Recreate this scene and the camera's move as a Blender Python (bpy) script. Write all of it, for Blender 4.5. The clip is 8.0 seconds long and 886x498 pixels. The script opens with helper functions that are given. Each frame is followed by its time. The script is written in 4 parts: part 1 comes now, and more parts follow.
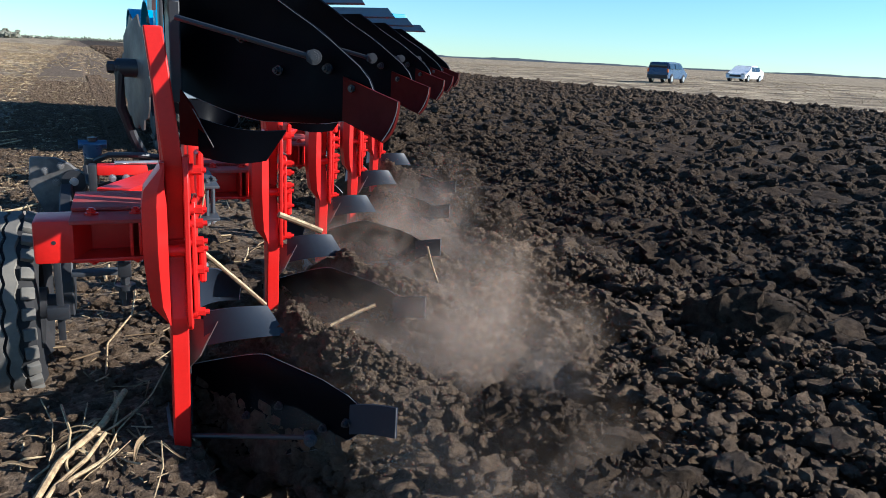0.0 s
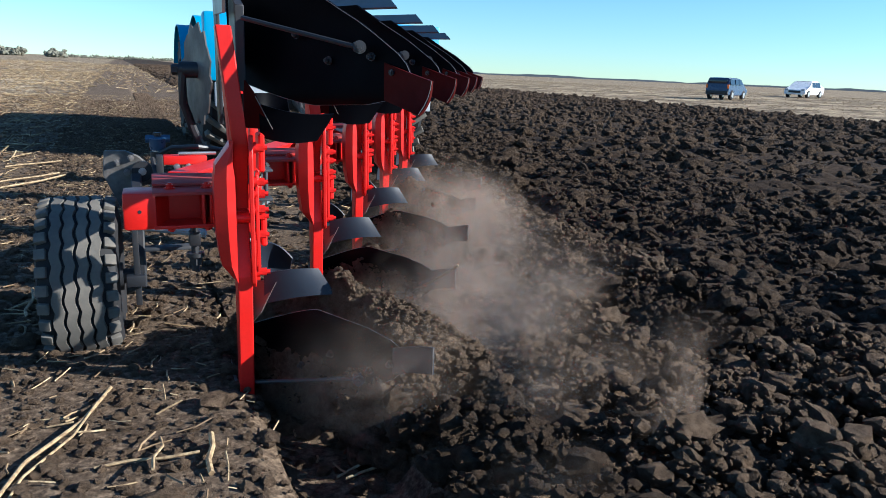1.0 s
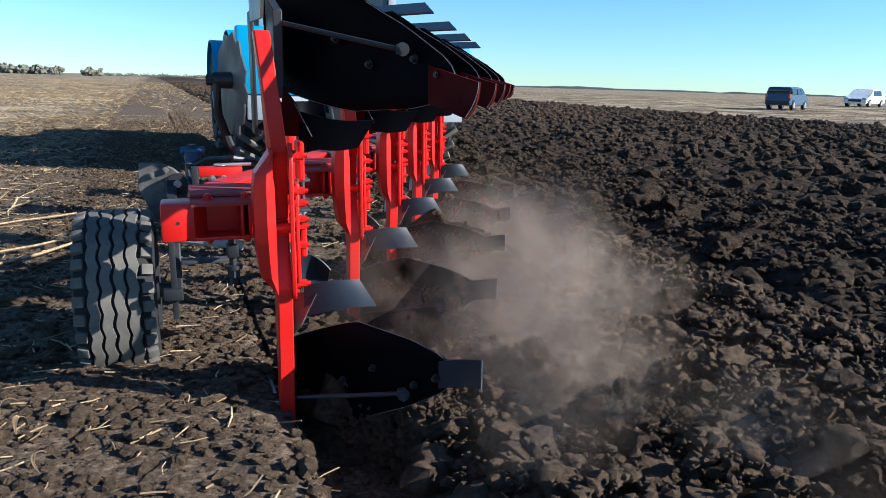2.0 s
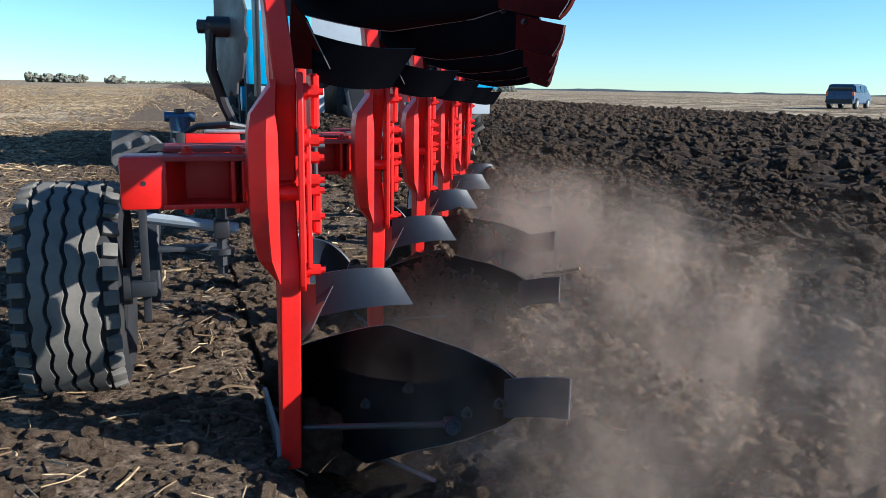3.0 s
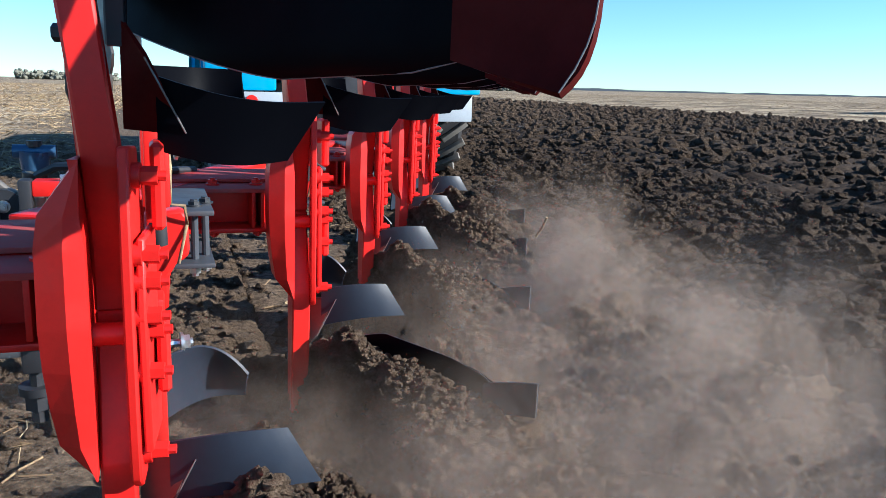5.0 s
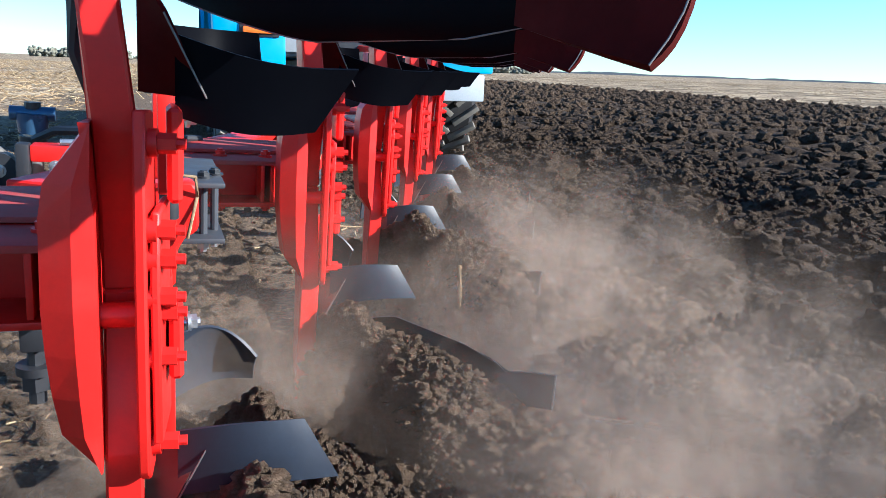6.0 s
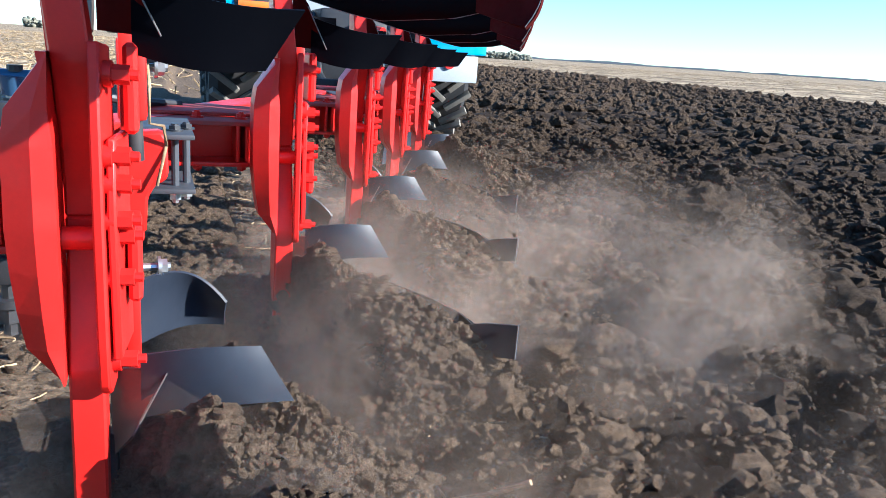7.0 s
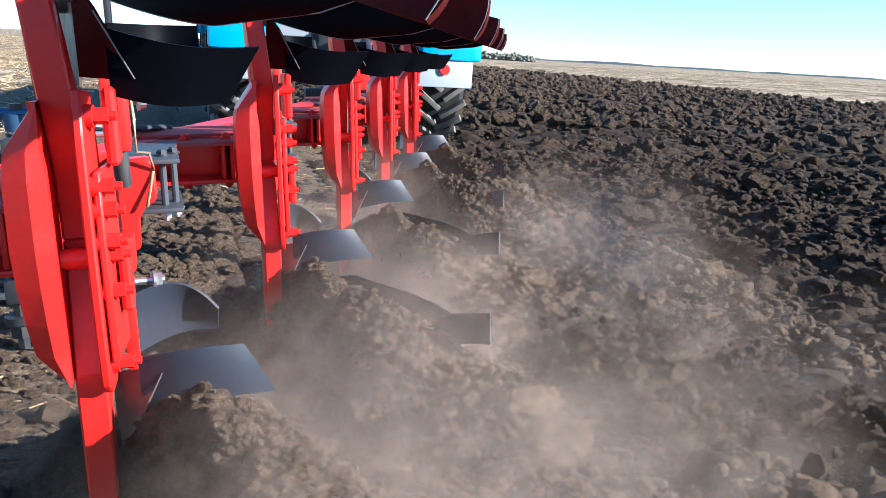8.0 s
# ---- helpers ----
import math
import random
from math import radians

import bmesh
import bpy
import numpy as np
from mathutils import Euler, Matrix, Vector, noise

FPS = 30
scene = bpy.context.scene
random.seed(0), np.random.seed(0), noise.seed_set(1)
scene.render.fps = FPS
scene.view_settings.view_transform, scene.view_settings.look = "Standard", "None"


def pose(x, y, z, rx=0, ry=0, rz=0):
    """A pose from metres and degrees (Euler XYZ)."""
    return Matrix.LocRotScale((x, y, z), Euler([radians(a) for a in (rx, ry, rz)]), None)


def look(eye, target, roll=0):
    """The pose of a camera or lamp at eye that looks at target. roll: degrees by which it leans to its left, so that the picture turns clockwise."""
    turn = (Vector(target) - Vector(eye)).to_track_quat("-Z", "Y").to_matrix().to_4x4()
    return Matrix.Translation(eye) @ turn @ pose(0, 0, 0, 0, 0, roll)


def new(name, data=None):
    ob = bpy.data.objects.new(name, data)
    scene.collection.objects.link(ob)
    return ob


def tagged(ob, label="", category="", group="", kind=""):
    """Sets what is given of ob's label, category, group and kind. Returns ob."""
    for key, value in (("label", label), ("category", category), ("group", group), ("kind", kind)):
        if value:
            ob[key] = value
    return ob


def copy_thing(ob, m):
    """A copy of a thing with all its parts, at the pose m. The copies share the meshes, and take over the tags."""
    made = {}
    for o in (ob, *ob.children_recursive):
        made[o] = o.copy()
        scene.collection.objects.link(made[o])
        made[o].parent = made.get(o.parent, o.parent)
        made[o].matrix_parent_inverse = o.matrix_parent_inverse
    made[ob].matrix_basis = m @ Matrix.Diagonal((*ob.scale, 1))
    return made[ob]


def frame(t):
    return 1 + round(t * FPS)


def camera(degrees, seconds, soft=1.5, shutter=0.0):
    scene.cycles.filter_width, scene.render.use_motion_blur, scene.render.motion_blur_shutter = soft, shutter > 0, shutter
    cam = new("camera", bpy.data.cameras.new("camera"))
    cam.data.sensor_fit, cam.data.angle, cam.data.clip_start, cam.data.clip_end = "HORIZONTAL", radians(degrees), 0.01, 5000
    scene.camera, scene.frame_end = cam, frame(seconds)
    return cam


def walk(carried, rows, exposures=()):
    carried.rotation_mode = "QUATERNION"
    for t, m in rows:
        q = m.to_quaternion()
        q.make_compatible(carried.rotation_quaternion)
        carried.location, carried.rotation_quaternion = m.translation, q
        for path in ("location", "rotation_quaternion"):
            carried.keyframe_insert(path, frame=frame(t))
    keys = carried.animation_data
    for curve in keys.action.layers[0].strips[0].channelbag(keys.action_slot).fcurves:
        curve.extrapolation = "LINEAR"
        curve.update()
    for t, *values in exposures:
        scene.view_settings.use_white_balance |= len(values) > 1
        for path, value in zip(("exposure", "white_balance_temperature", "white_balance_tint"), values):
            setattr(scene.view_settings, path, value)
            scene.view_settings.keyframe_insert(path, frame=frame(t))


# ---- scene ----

# The plough travels along +y at SPEED; x is to its right-hand (ploughed) side.
SPEED = 2.4
cam = camera(61.2, 8.0, soft=0.5)
PATH = [
    (0.0, pose(-0.289, -2.163, 1.219, 75.62, -2.79, -25.41)),
    (0.5, pose(-0.369, -1.217, 1.181, 76.21, -2.70, -24.12)),
    (1.0, pose(-0.402, -0.102, 1.143, 76.73, -2.53, -22.83)),
    (1.5, pose(-0.425, 1.054, 1.173, 77.28, -2.26, -21.80)),
    (3.0, pose(-0.235, 5.445, 0.942, 77.88, -1.09, -19.26)),
    (3.5, pose(-0.077, 6.915, 0.961, 77.95, -1.34, -19.16)),
    (4.0, pose(0.105, 8.209, 1.026, 77.81, -2.22, -19.41)),
    (4.5, pose(0.134, 9.509, 1.030, 77.78, -2.08, -19.69)),
    (4.7, pose(0.155, 10.047, 1.027, 78.05, -1.06, -19.82)),
    (5.8, pose(0.163, 12.844, 0.985, 76.57, -2.69, -18.84)),
    (6.0, pose(0.204, 13.318, 0.982, 76.46, -1.98, -18.64)),
    (6.5, pose(0.251, 14.483, 0.980, 75.81, -2.86, -18.94)),
    (7.0, pose(0.230, 15.619, 0.949, 75.32, -3.71, -18.70)),
    (7.5, pose(0.273, 16.724, 0.936, 75.53, -3.21, -18.60)),
    (8.0, pose(0.237, 17.851, 0.999, 75.43, -3.28, -18.59)),
]
walk(cam, PATH, exposures=((0.0, 1.10, 5250, 6), (3.0, 1.08, 5250, 6), (4.5, 1.22, 5200, 6), (6.5, 1.74, 5200, 7), (7.0, 1.86, 5200, 7), (8.0, 1.86, 5200, 7)))

# ---- world and sun ----
SUN_AZ, SUN_EL = 119.0, 24.0      # degrees clockwise from +y; above the horizon
world = bpy.data.worlds.new("sky")
scene.world = world
world.use_nodes = True
wn = world.node_tree.nodes
sky = wn.new("ShaderNodeTexSky")
sky.sky_type, sky.sun_disc = "NISHITA", False
sky.sun_elevation, sky.sun_rotation = radians(SUN_EL), radians(SUN_AZ)
sky.air_density, sky.dust_density, sky.ozone_density = 0.9, 0.0, 0.7
wn["Background"].inputs["Strength"].default_value = 0.064
tint = wn.new("ShaderNodeVectorMath")      # clear, rather cyan sky
tint.operation = "MULTIPLY"
tint.inputs[1].default_value = (0.73, 0.98, 1.13)
world.node_tree.links.new(sky.outputs["Color"], tint.inputs[0])
world.node_tree.links.new(tint.outputs[0], wn["Background"].inputs["Color"])
sun = new("sun", bpy.data.lights.new("sun", "SUN"))
sun.data.energy, sun.data.angle, sun.data.color = 5.4, radians(0.6), (1.0, 0.86, 0.69)
az, el = radians(SUN_AZ), radians(SUN_EL)
sun.matrix_world = look((math.sin(az) * math.cos(el) * 60, math.cos(az) * math.cos(el) * 60, math.sin(el) * 60), (0, 0, 0))
scene.cycles.transparent_max_bounces = 40


# ---- materials ----
def base(name, rough=0.6, metal=0.0):
    m = bpy.data.materials.new(name)
    m.use_nodes = True
    b = m.node_tree.nodes["Principled BSDF"]
    b.inputs["Roughness"].default_value, b.inputs["Metallic"].default_value = rough, metal
    return m, m.node_tree.nodes, m.node_tree.links, b


def noise_tex(n, l, scale, detail=6.0, rough=0.6, coord="Object", stretch=None):
    tc = n.new("ShaderNodeTexCoord")
    t = n.new("ShaderNodeTexNoise")
    t.inputs["Scale"].default_value, t.inputs["Detail"].default_value, t.inputs["Roughness"].default_value = scale, detail, rough
    if stretch:
        mp = n.new("ShaderNodeMapping")
        mp.inputs["Scale"].default_value = stretch
        l.new(tc.outputs[coord], mp.inputs["Vector"])
        l.new(mp.outputs["Vector"], t.inputs["Vector"])
    else:
        l.new(tc.outputs[coord], t.inputs["Vector"])
    return t


def ramp(n, l, src, stops):
    r = n.new("ShaderNodeValToRGB")
    els = r.color_ramp.elements
    while len(els) < len(stops):
        els.new(0.5)
    for e, (p, c) in zip(els, stops):
        e.position, e.color = p, (*c, 1) if len(c) == 3 else c
    l.new(src, r.inputs["Fac"])
    return r


def mixc(n, l, fac, a, b):
    m = n.new("ShaderNodeMix")
    m.data_type = "RGBA"
    l.new(fac, m.inputs[0])
    for s, v in ((6, a), (7, b)):
        if hasattr(v, "is_output"):
            l.new(v, m.inputs[s])
        else:
            m.inputs[s].default_value = (*v, 1)
    return m.outputs[2]


def bump(n, l, b, height, strength, dist=0.01):
    bp = n.new("ShaderNodeBump")
    bp.inputs["Strength"].default_value, bp.inputs["Distance"].default_value = strength, dist
    l.new(height, bp.inputs["Height"])
    l.new(bp.outputs["Normal"], b.inputs["Normal"])


def painted(name, colour, dirt=(0.16, 0.12, 0.09), amount=0.5, rough=0.4, metal=0.0, gloss=0.5):
    """Paint or steel with dust film, scratches and a fine orange-peel relief."""
    m, n, l, b = base(name, rough, metal)
    b.inputs["Specular IOR Level"].default_value = gloss
    big = noise_tex(n, l, 5.0, 8.0, 0.65)
    fine = noise_tex(n, l, 70.0, 4.0, 0.7)
    dirtf = ramp(n, l, big.outputs["Fac"], [(0.62 - 0.25 * amount, (0, 0, 0)), (0.9 - 0.12 * amount, (amount, amount, amount))])
    shade = mixc(n, l, fine.outputs["Fac"], tuple(c * 0.85 for c in colour), tuple(min(1, c * 1.12) for c in colour))
    l.new(mixc(n, l, dirtf.outputs["Color"], shade, dirt), b.inputs["Base Color"])
    rr = ramp(n, l, big.outputs["Fac"], [(0.3, (rough * 0.8,) * 3), (0.8, (min(1, rough * 1.7),) * 3)])
    l.new(rr.outputs["Color"], b.inputs["Roughness"])
    bump(n, l, b, fine.outputs["Fac"], 0.12, 0.002)
    return m


def soil_material(name, dark, light, scale=9.0):
    m, n, l, b = base(name, 0.95)
    b.inputs["Specular IOR Level"].default_value = 0.15
    a = noise_tex(n, l, scale, 10.0, 0.7)
    f = noise_tex(n, l, scale * 8, 6.0, 0.75)
    v = noise_tex(n, l, scale * 0.12, 3.0, 0.5)
    c1 = ramp(n, l, a.outputs["Fac"], [(0.38, dark), (0.64, light)])
    c2 = mixc(n, l, v.outputs["Fac"], c1.outputs["Color"], tuple((p + q) / 2 * 0.85 for p, q in zip(dark, light)))
    l.new(c2, b.inputs["Base Color"])
    add = n.new("ShaderNodeMath")
    add.operation = "ADD"
    l.new(a.outputs["Fac"], add.inputs[0])
    l.new(f.outputs["Fac"], add.inputs[1])
    bump(n, l, b, add.outputs[0], 1.0, 0.05)
    return m


def straw_material(name):
    m, n, l, b = base(name, 0.7)
    geo = n.new("ShaderNodeNewGeometry")
    r = ramp(n, l, geo.outputs["Random Per Island"], [(0.0, (0.14, 0.09, 0.045)), (0.55, (0.36, 0.255, 0.13)), (1.0, (0.58, 0.455, 0.26))])
    streak = noise_tex(n, l, 45.0, 5.0, 0.7)
    worn = ramp(n, l, streak.outputs["Fac"], [(0.40, (0, 0, 0)), (0.62, (0.85, 0.85, 0.85))])
    l.new(mixc(n, l, worn.outputs["Color"], r.outputs["Color"], (0.15, 0.095, 0.050)), b.inputs["Base Color"])
    bump(n, l, b, streak.outputs["Fac"], 0.5, 0.004)
    return m


def ground_material():
    """Bare stubble soil with straw litter on both sides, dark turned soil between x = 0 and x = 25."""
    m, n, l, b = base("field_ground", 0.95)
    b.inputs["Specular IOR Level"].default_value = 0.1
    tc = n.new("ShaderNodeTexCoord")
    sep = n.new("ShaderNodeSeparateXYZ")
    l.new(tc.outputs["Object"], sep.inputs[0])
    wob = noise_tex(n, l, 0.6, 4.0)
    ad = n.new("ShaderNodeMath")
    ad.operation = "MULTIPLY_ADD"
    l.new(wob.outputs["Fac"], ad.inputs[0])
    ad.inputs[1].default_value = 0.5
    l.new(sep.outputs["X"], ad.inputs[2])
    def step(edge, width, src):
        r = n.new("ShaderNodeMapRange")
        r.inputs["From Min"].default_value, r.inputs["From Max"].default_value = edge, edge + width
        l.new(src, r.inputs["Value"])
        return r.outputs["Result"]
    left = step(2.2, 0.4, ad.outputs[0])
    right = step(25.5, 1.2, ad.outputs[0])
    sub = n.new("ShaderNodeMath")
    sub.operation = "SUBTRACT"
    l.new(left, sub.inputs[0])
    l.new(right, sub.inputs[1])
    fine = noise_tex(n, l, 14.0, 8.0, 0.7)
    soil = ramp(n, l, fine.outputs["Fac"], [(0.3, (0.014, 0.0095, 0.0065)), (0.75, (0.075, 0.052, 0.035))])
    litter = noise_tex(n, l, 9.0, 5.0, 0.75, stretch=(1.0, 0.25, 1.0))
    patch = noise_tex(n, l, 0.35, 5.0, 0.6)
    mul = n.new("ShaderNodeMath")
    mul.operation = "MULTIPLY"
    l.new(litter.outputs["Fac"], mul.inputs[0])
    l.new(patch.outputs["Fac"], mul.inputs[1])
    lit = ramp(n, l, mul.outputs[0], [(0.15, (0.060, 0.045, 0.031)), (0.24, (0.20, 0.152, 0.10)), (0.34, (0.49, 0.388, 0.25))])
    # bare crumbly soil within three metres of the furrow, straw farther off
    crumbs = noise_tex(n, l, 38.0, 6.0, 0.7)
    bare = ramp(n, l, crumbs.outputs["Fac"], [(0.34, (0.042, 0.029, 0.020)), (0.52, (0.125, 0.090, 0.061)), (0.70, (0.28, 0.205, 0.138))])
    beyond = n.new("ShaderNodeMath")
    beyond.operation = "SUBTRACT"
    l.new(step(-2.9, 1.7, ad.outputs[0]), beyond.inputs[0])
    l.new(right, beyond.inputs[1])
    cover = mixc(n, l, beyond.outputs[0], lit.outputs["Color"], bare.outputs["Color"])
    l.new(mixc(n, l, sub.outputs[0], cover, soil.outputs["Color"]), b.inputs["Base Color"])
    bump(n, l, b, fine.outputs["Fac"], 0.7, 0.04)
    return m


def dust_material(name, peak):
    m = bpy.data.materials.new(name)
    m.use_nodes = True
    n, l = m.node_tree.nodes, m.node_tree.links
    n.remove(n["Principled BSDF"])
    tc = n.new("ShaderNodeTexCoord")
    ln = n.new("ShaderNodeVectorMath")
    ln.operation = "LENGTH"
    l.new(tc.outputs["Object"], ln.inputs[0])
    fall = ramp(n, l, ln.outputs["Value"], [(0.0, (1, 1, 1)), (0.45, (0.5, 0.5, 0.5)), (0.8, (0.1, 0.1, 0.1)), (0.98, (0, 0, 0))])
    info = n.new("ShaderNodeObjectInfo")
    shift = n.new("ShaderNodeVectorMath")
    shift.operation = "ADD"
    l.new(tc.outputs["Object"], shift.inputs[0])
    sc = n.new("ShaderNodeMath")
    sc.operation = "MULTIPLY"
    l.new(info.outputs["Random"], sc.inputs[0])
    sc.inputs[1].default_value = 40.0
    l.new(sc.outputs[0], shift.inputs[1])
    t = n.new("ShaderNodeTexNoise")
    t.inputs["Scale"].default_value, t.inputs["Detail"].default_value, t.inputs["Roughness"].default_value = 2.6, 6.0, 0.6
    l.new(shift.outputs[0], t.inputs["Vector"])
    wisp = ramp(n, l, t.outputs["Fac"], [(0.28, (0, 0, 0)), (0.72, (1, 1, 1))])
    mul = n.new("ShaderNodeMath")
    mul.operation = "MULTIPLY"
    l.new(fall.outputs["Color"], mul.inputs[0])
    l.new(wisp.outputs["Color"], mul.inputs[1])
    m2 = n.new("ShaderNodeMath")
    m2.operation = "MULTIPLY"
    l.new(mul.outputs[0], m2.inputs[0])
    m2.inputs[1].default_value = peak
    tr, di, tl, mx, mx2 = (n.new(k) for k in ("ShaderNodeBsdfTransparent", "ShaderNodeBsdfDiffuse", "ShaderNodeBsdfTranslucent", "ShaderNodeMixShader", "ShaderNodeMixShader"))
    for s in (di, tl):
        s.inputs["Color"].default_value = (0.56, 0.44, 0.35, 1)
    mx2.inputs[0].default_value = 0.5
    l.new(di.outputs[0], mx2.inputs[1])
    l.new(tl.outputs[0], mx2.inputs[2])
    l.new(m2.outputs[0], mx.inputs[0])
    l.new(tr.outputs[0], mx.inputs[1])
    l.new(mx2.outputs[0], mx.inputs[2])
    l.new(mx.outputs[0], n["Material Output"].inputs["Surface"])
    return m


RED = painted("red_paint", (0.60, 0.011, 0.007), amount=0.22, rough=0.36, gloss=0.38)
MUDDY = painted("muddy_red_paint", (0.40, 0.012, 0.010), dirt=(0.17, 0.13, 0.11), amount=0.95, rough=0.6, gloss=0.3)
# Dark steel, its base pushed near black to hold the rear faces' shade.
STEEL = painted("shaded_black_steel", (0.0018, 0.0021, 0.0036), dirt=(0.006, 0.004, 0.0035), amount=0.12, rough=0.45, gloss=0.035)
# Lower plates keep a lighter blue-grey, as they look under open sky.
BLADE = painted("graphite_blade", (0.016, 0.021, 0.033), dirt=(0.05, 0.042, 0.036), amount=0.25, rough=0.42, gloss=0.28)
RUST = painted("scratched_dark_red", (0.060, 0.004, 0.003), dirt=(0.004, 0.0025, 0.002), amount=0.9, rough=0.55, gloss=0.06)
DISC = painted("dull_disc_steel", (0.115, 0.105, 0.10), dirt=(0.05, 0.038, 0.032), amount=1.0, rough=0.5, metal=0.3)
WORN = painted("worn_bright_steel", (0.20, 0.19, 0.185), dirt=(0.13, 0.10, 0.08), amount=0.5, rough=0.4, metal=0.5)
YELLOW = painted("yellow_plastic", (0.65, 0.42, 0.02), amount=0.2, rough=0.45)
EAR = painted("worn_black_plate", (0.05, 0.05, 0.052), dirt=(0.30, 0.27, 0.24), amount=1.0, rough=0.5, gloss=0.3)
BLACK = painted("black_paint", (0.015, 0.016, 0.02), amount=0.3, rough=0.45)
RUBBER = painted("tyre_rubber", (0.016, 0.016, 0.018), dirt=(0.06, 0.05, 0.042), amount=0.5, rough=0.8, gloss=0.3)
TREAD = painted("dusty_tread", (0.12, 0.112, 0.10), dirt=(0.26, 0.23, 0.19), amount=0.8, rough=0.9, gloss=0.2)
SHIN = painted("scoured_share_steel", (0.075, 0.062, 0.055), dirt=(0.10, 0.078, 0.062), amount=0.5, rough=0.35, metal=0.4)
TRAY = painted("dull_blue_steel", (0.045, 0.050, 0.060), dirt=(0.08, 0.066, 0.055), amount=0.5, rough=0.5, metal=0.2)
ZINC = painted("zinc_bolt", (0.55, 0.55, 0.56), amount=0.2, rough=0.3, metal=0.9)
BLUE = painted("tractor_blue", (0.02, 0.30, 0.55), dirt=(0.2, 0.2, 0.2), amount=0.2, rough=0.4)
GREY = painted("light_grey_panel", (0.31, 0.345, 0.38), amount=0.4, rough=0.5)
WHITE = painted("white_car_paint", (0.75, 0.76, 0.78), amount=0.1, rough=0.25)
NAVY = painted("navy_car_paint", (0.03, 0.05, 0.11), amount=0.1, rough=0.25)
GLASS = painted("dark_glass", (0.015, 0.02, 0.03), amount=0.05, rough=0.08)
ORANGE = painted("orange_lens", (0.75, 0.16, 0.02), amount=0.1, rough=0.25)
PIPE = painted("blue_cap", (0.045, 0.10, 0.19), amount=0.3, rough=0.28, metal=0.3)
SOIL = soil_material("turned_soil", (0.015, 0.0095, 0.006), (0.150, 0.103, 0.067), 22.0)
CRUMB = soil_material("crumbly_soil", (0.048, 0.032, 0.021), (0.32, 0.224, 0.148), 30.0)
STRAW = straw_material("dry_straw")
GROUND = ground_material()
# Leaf colours lightened to carry the haze of distance.
LEAF = soil_material("hazy_far_foliage", (0.12, 0.125, 0.10), (0.23, 0.215, 0.165), 0.6)
# Blue-grey aerial haze is put into the ridge's own colour.
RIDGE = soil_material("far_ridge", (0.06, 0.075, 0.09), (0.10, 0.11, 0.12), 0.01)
DUST = dust_material("dust", 0.37)


# ---- mesh helpers ----
def smooth(me, angle=35):
    me.shade_smooth()
    me.set_sharp_from_angle(angle=radians(angle))


def part(name, bm, material, parent=None, label="", soft=True):
    bmesh.ops.recalc_face_normals(bm, faces=bm.faces)
    me = bpy.data.meshes.new(name)
    bm.to_mesh(me)
    bm.free()
    me.materials.append(material)
    if soft:
        smooth(me)
    ob = new(name, me)
    if parent:
        ob.parent = parent
    if label:
        ob["label"] = label
    return ob


def box_bm(x0, x1, y0, y1, z0, z1, bevel=0.004, bm=None):
    bm = bm or bmesh.new()
    vs = bmesh.ops.create_cube(bm, size=1.0)["verts"]
    for v in vs:
        v.co = Vector(((x0 + x1) / 2 + v.co.x * (x1 - x0), (y0 + y1) / 2 + v.co.y * (y1 - y0), (z0 + z1) / 2 + v.co.z * (z1 - z0)))
    if bevel:
        es = list({e for v in vs for e in v.link_edges})
        bmesh.ops.bevel(bm, geom=es, offset=bevel, segments=2, affect="EDGES", profile=0.6)
    return bm


def rod_bm(a, b, r, sides=10, bm=None, r2=None):
    bm = bm or bmesh.new()
    a, b = Vector(a), Vector(b)
    m = Matrix.Translation((a + b) / 2) @ (b - a).to_track_quat("Z", "Y").to_matrix().to_4x4()
    bmesh.ops.create_cone(bm, cap_ends=True, segments=sides, radius1=r, radius2=r2 if r2 is not None else r, depth=(b - a).length, matrix=m)
    return bm


def plate_bm(points, thick, axis, bm=None, bevel=0.0):
    """A flat plate: an outline of 3D points pushed along axis by thick."""
    bm = bm or bmesh.new()
    vs = [bm.verts.new(p) for p in points]
    f = bm.faces.new(vs)
    r = bmesh.ops.extrude_face_region(bm, geom=[f])
    moved = [g for g in r["geom"] if isinstance(g, bmesh.types.BMVert)]
    bmesh.ops.translate(bm, verts=moved, vec=Vector(axis) * thick)
    if bevel:
        bmesh.ops.bevel(bm, geom=list(bm.edges), offset=bevel, segments=1, affect="EDGES")
    return bm


def sheet_bm(fn, nu, nv, thick):
    """A curved plate fn(u, v) with thickness."""
    bm = bmesh.new()
    g = [[bm.verts.new(fn(i / nu, j / nv)) for j in range(nv + 1)] for i in range(nu + 1)]
    for i in range(nu):
        for j in range(nv):
            bm.faces.new((g[i][j], g[i + 1][j], g[i + 1][j + 1], g[i][j + 1]))
    bm.normal_update()
    bmesh.ops.solidify(bm, geom=list(bm.faces), thickness=thick)
    return bm


def flip(bm, zc):
    for v in bm.verts:
        v.co.z = 2 * zc - v.co.z
    return bm


def tube(name, pts, r, material, parent=None, label=""):
    bm = bmesh.new()
    rings = []
    pts = [Vector(p) for p in pts]
    for i, p in enumerate(pts):
        d = (pts[min(i + 1, len(pts) - 1)] - pts[max(i - 1, 0)]).to_track_quat("Z", "Y").to_matrix()
        rings.append([bm.verts.new(p + d @ Vector((math.cos(k * math.tau / 8) * r, math.sin(k * math.tau / 8) * r, 0))) for k in range(8)])
    for a, b in zip(rings, rings[1:]):
        for k in range(8):
            bm.faces.new((a[k], a[(k + 1) % 8], b[(k + 1) % 8], b[k]))
    bm.faces.new(rings[0])
    bm.faces.new(rings[-1])
    return part(name, bm, material, parent, label)


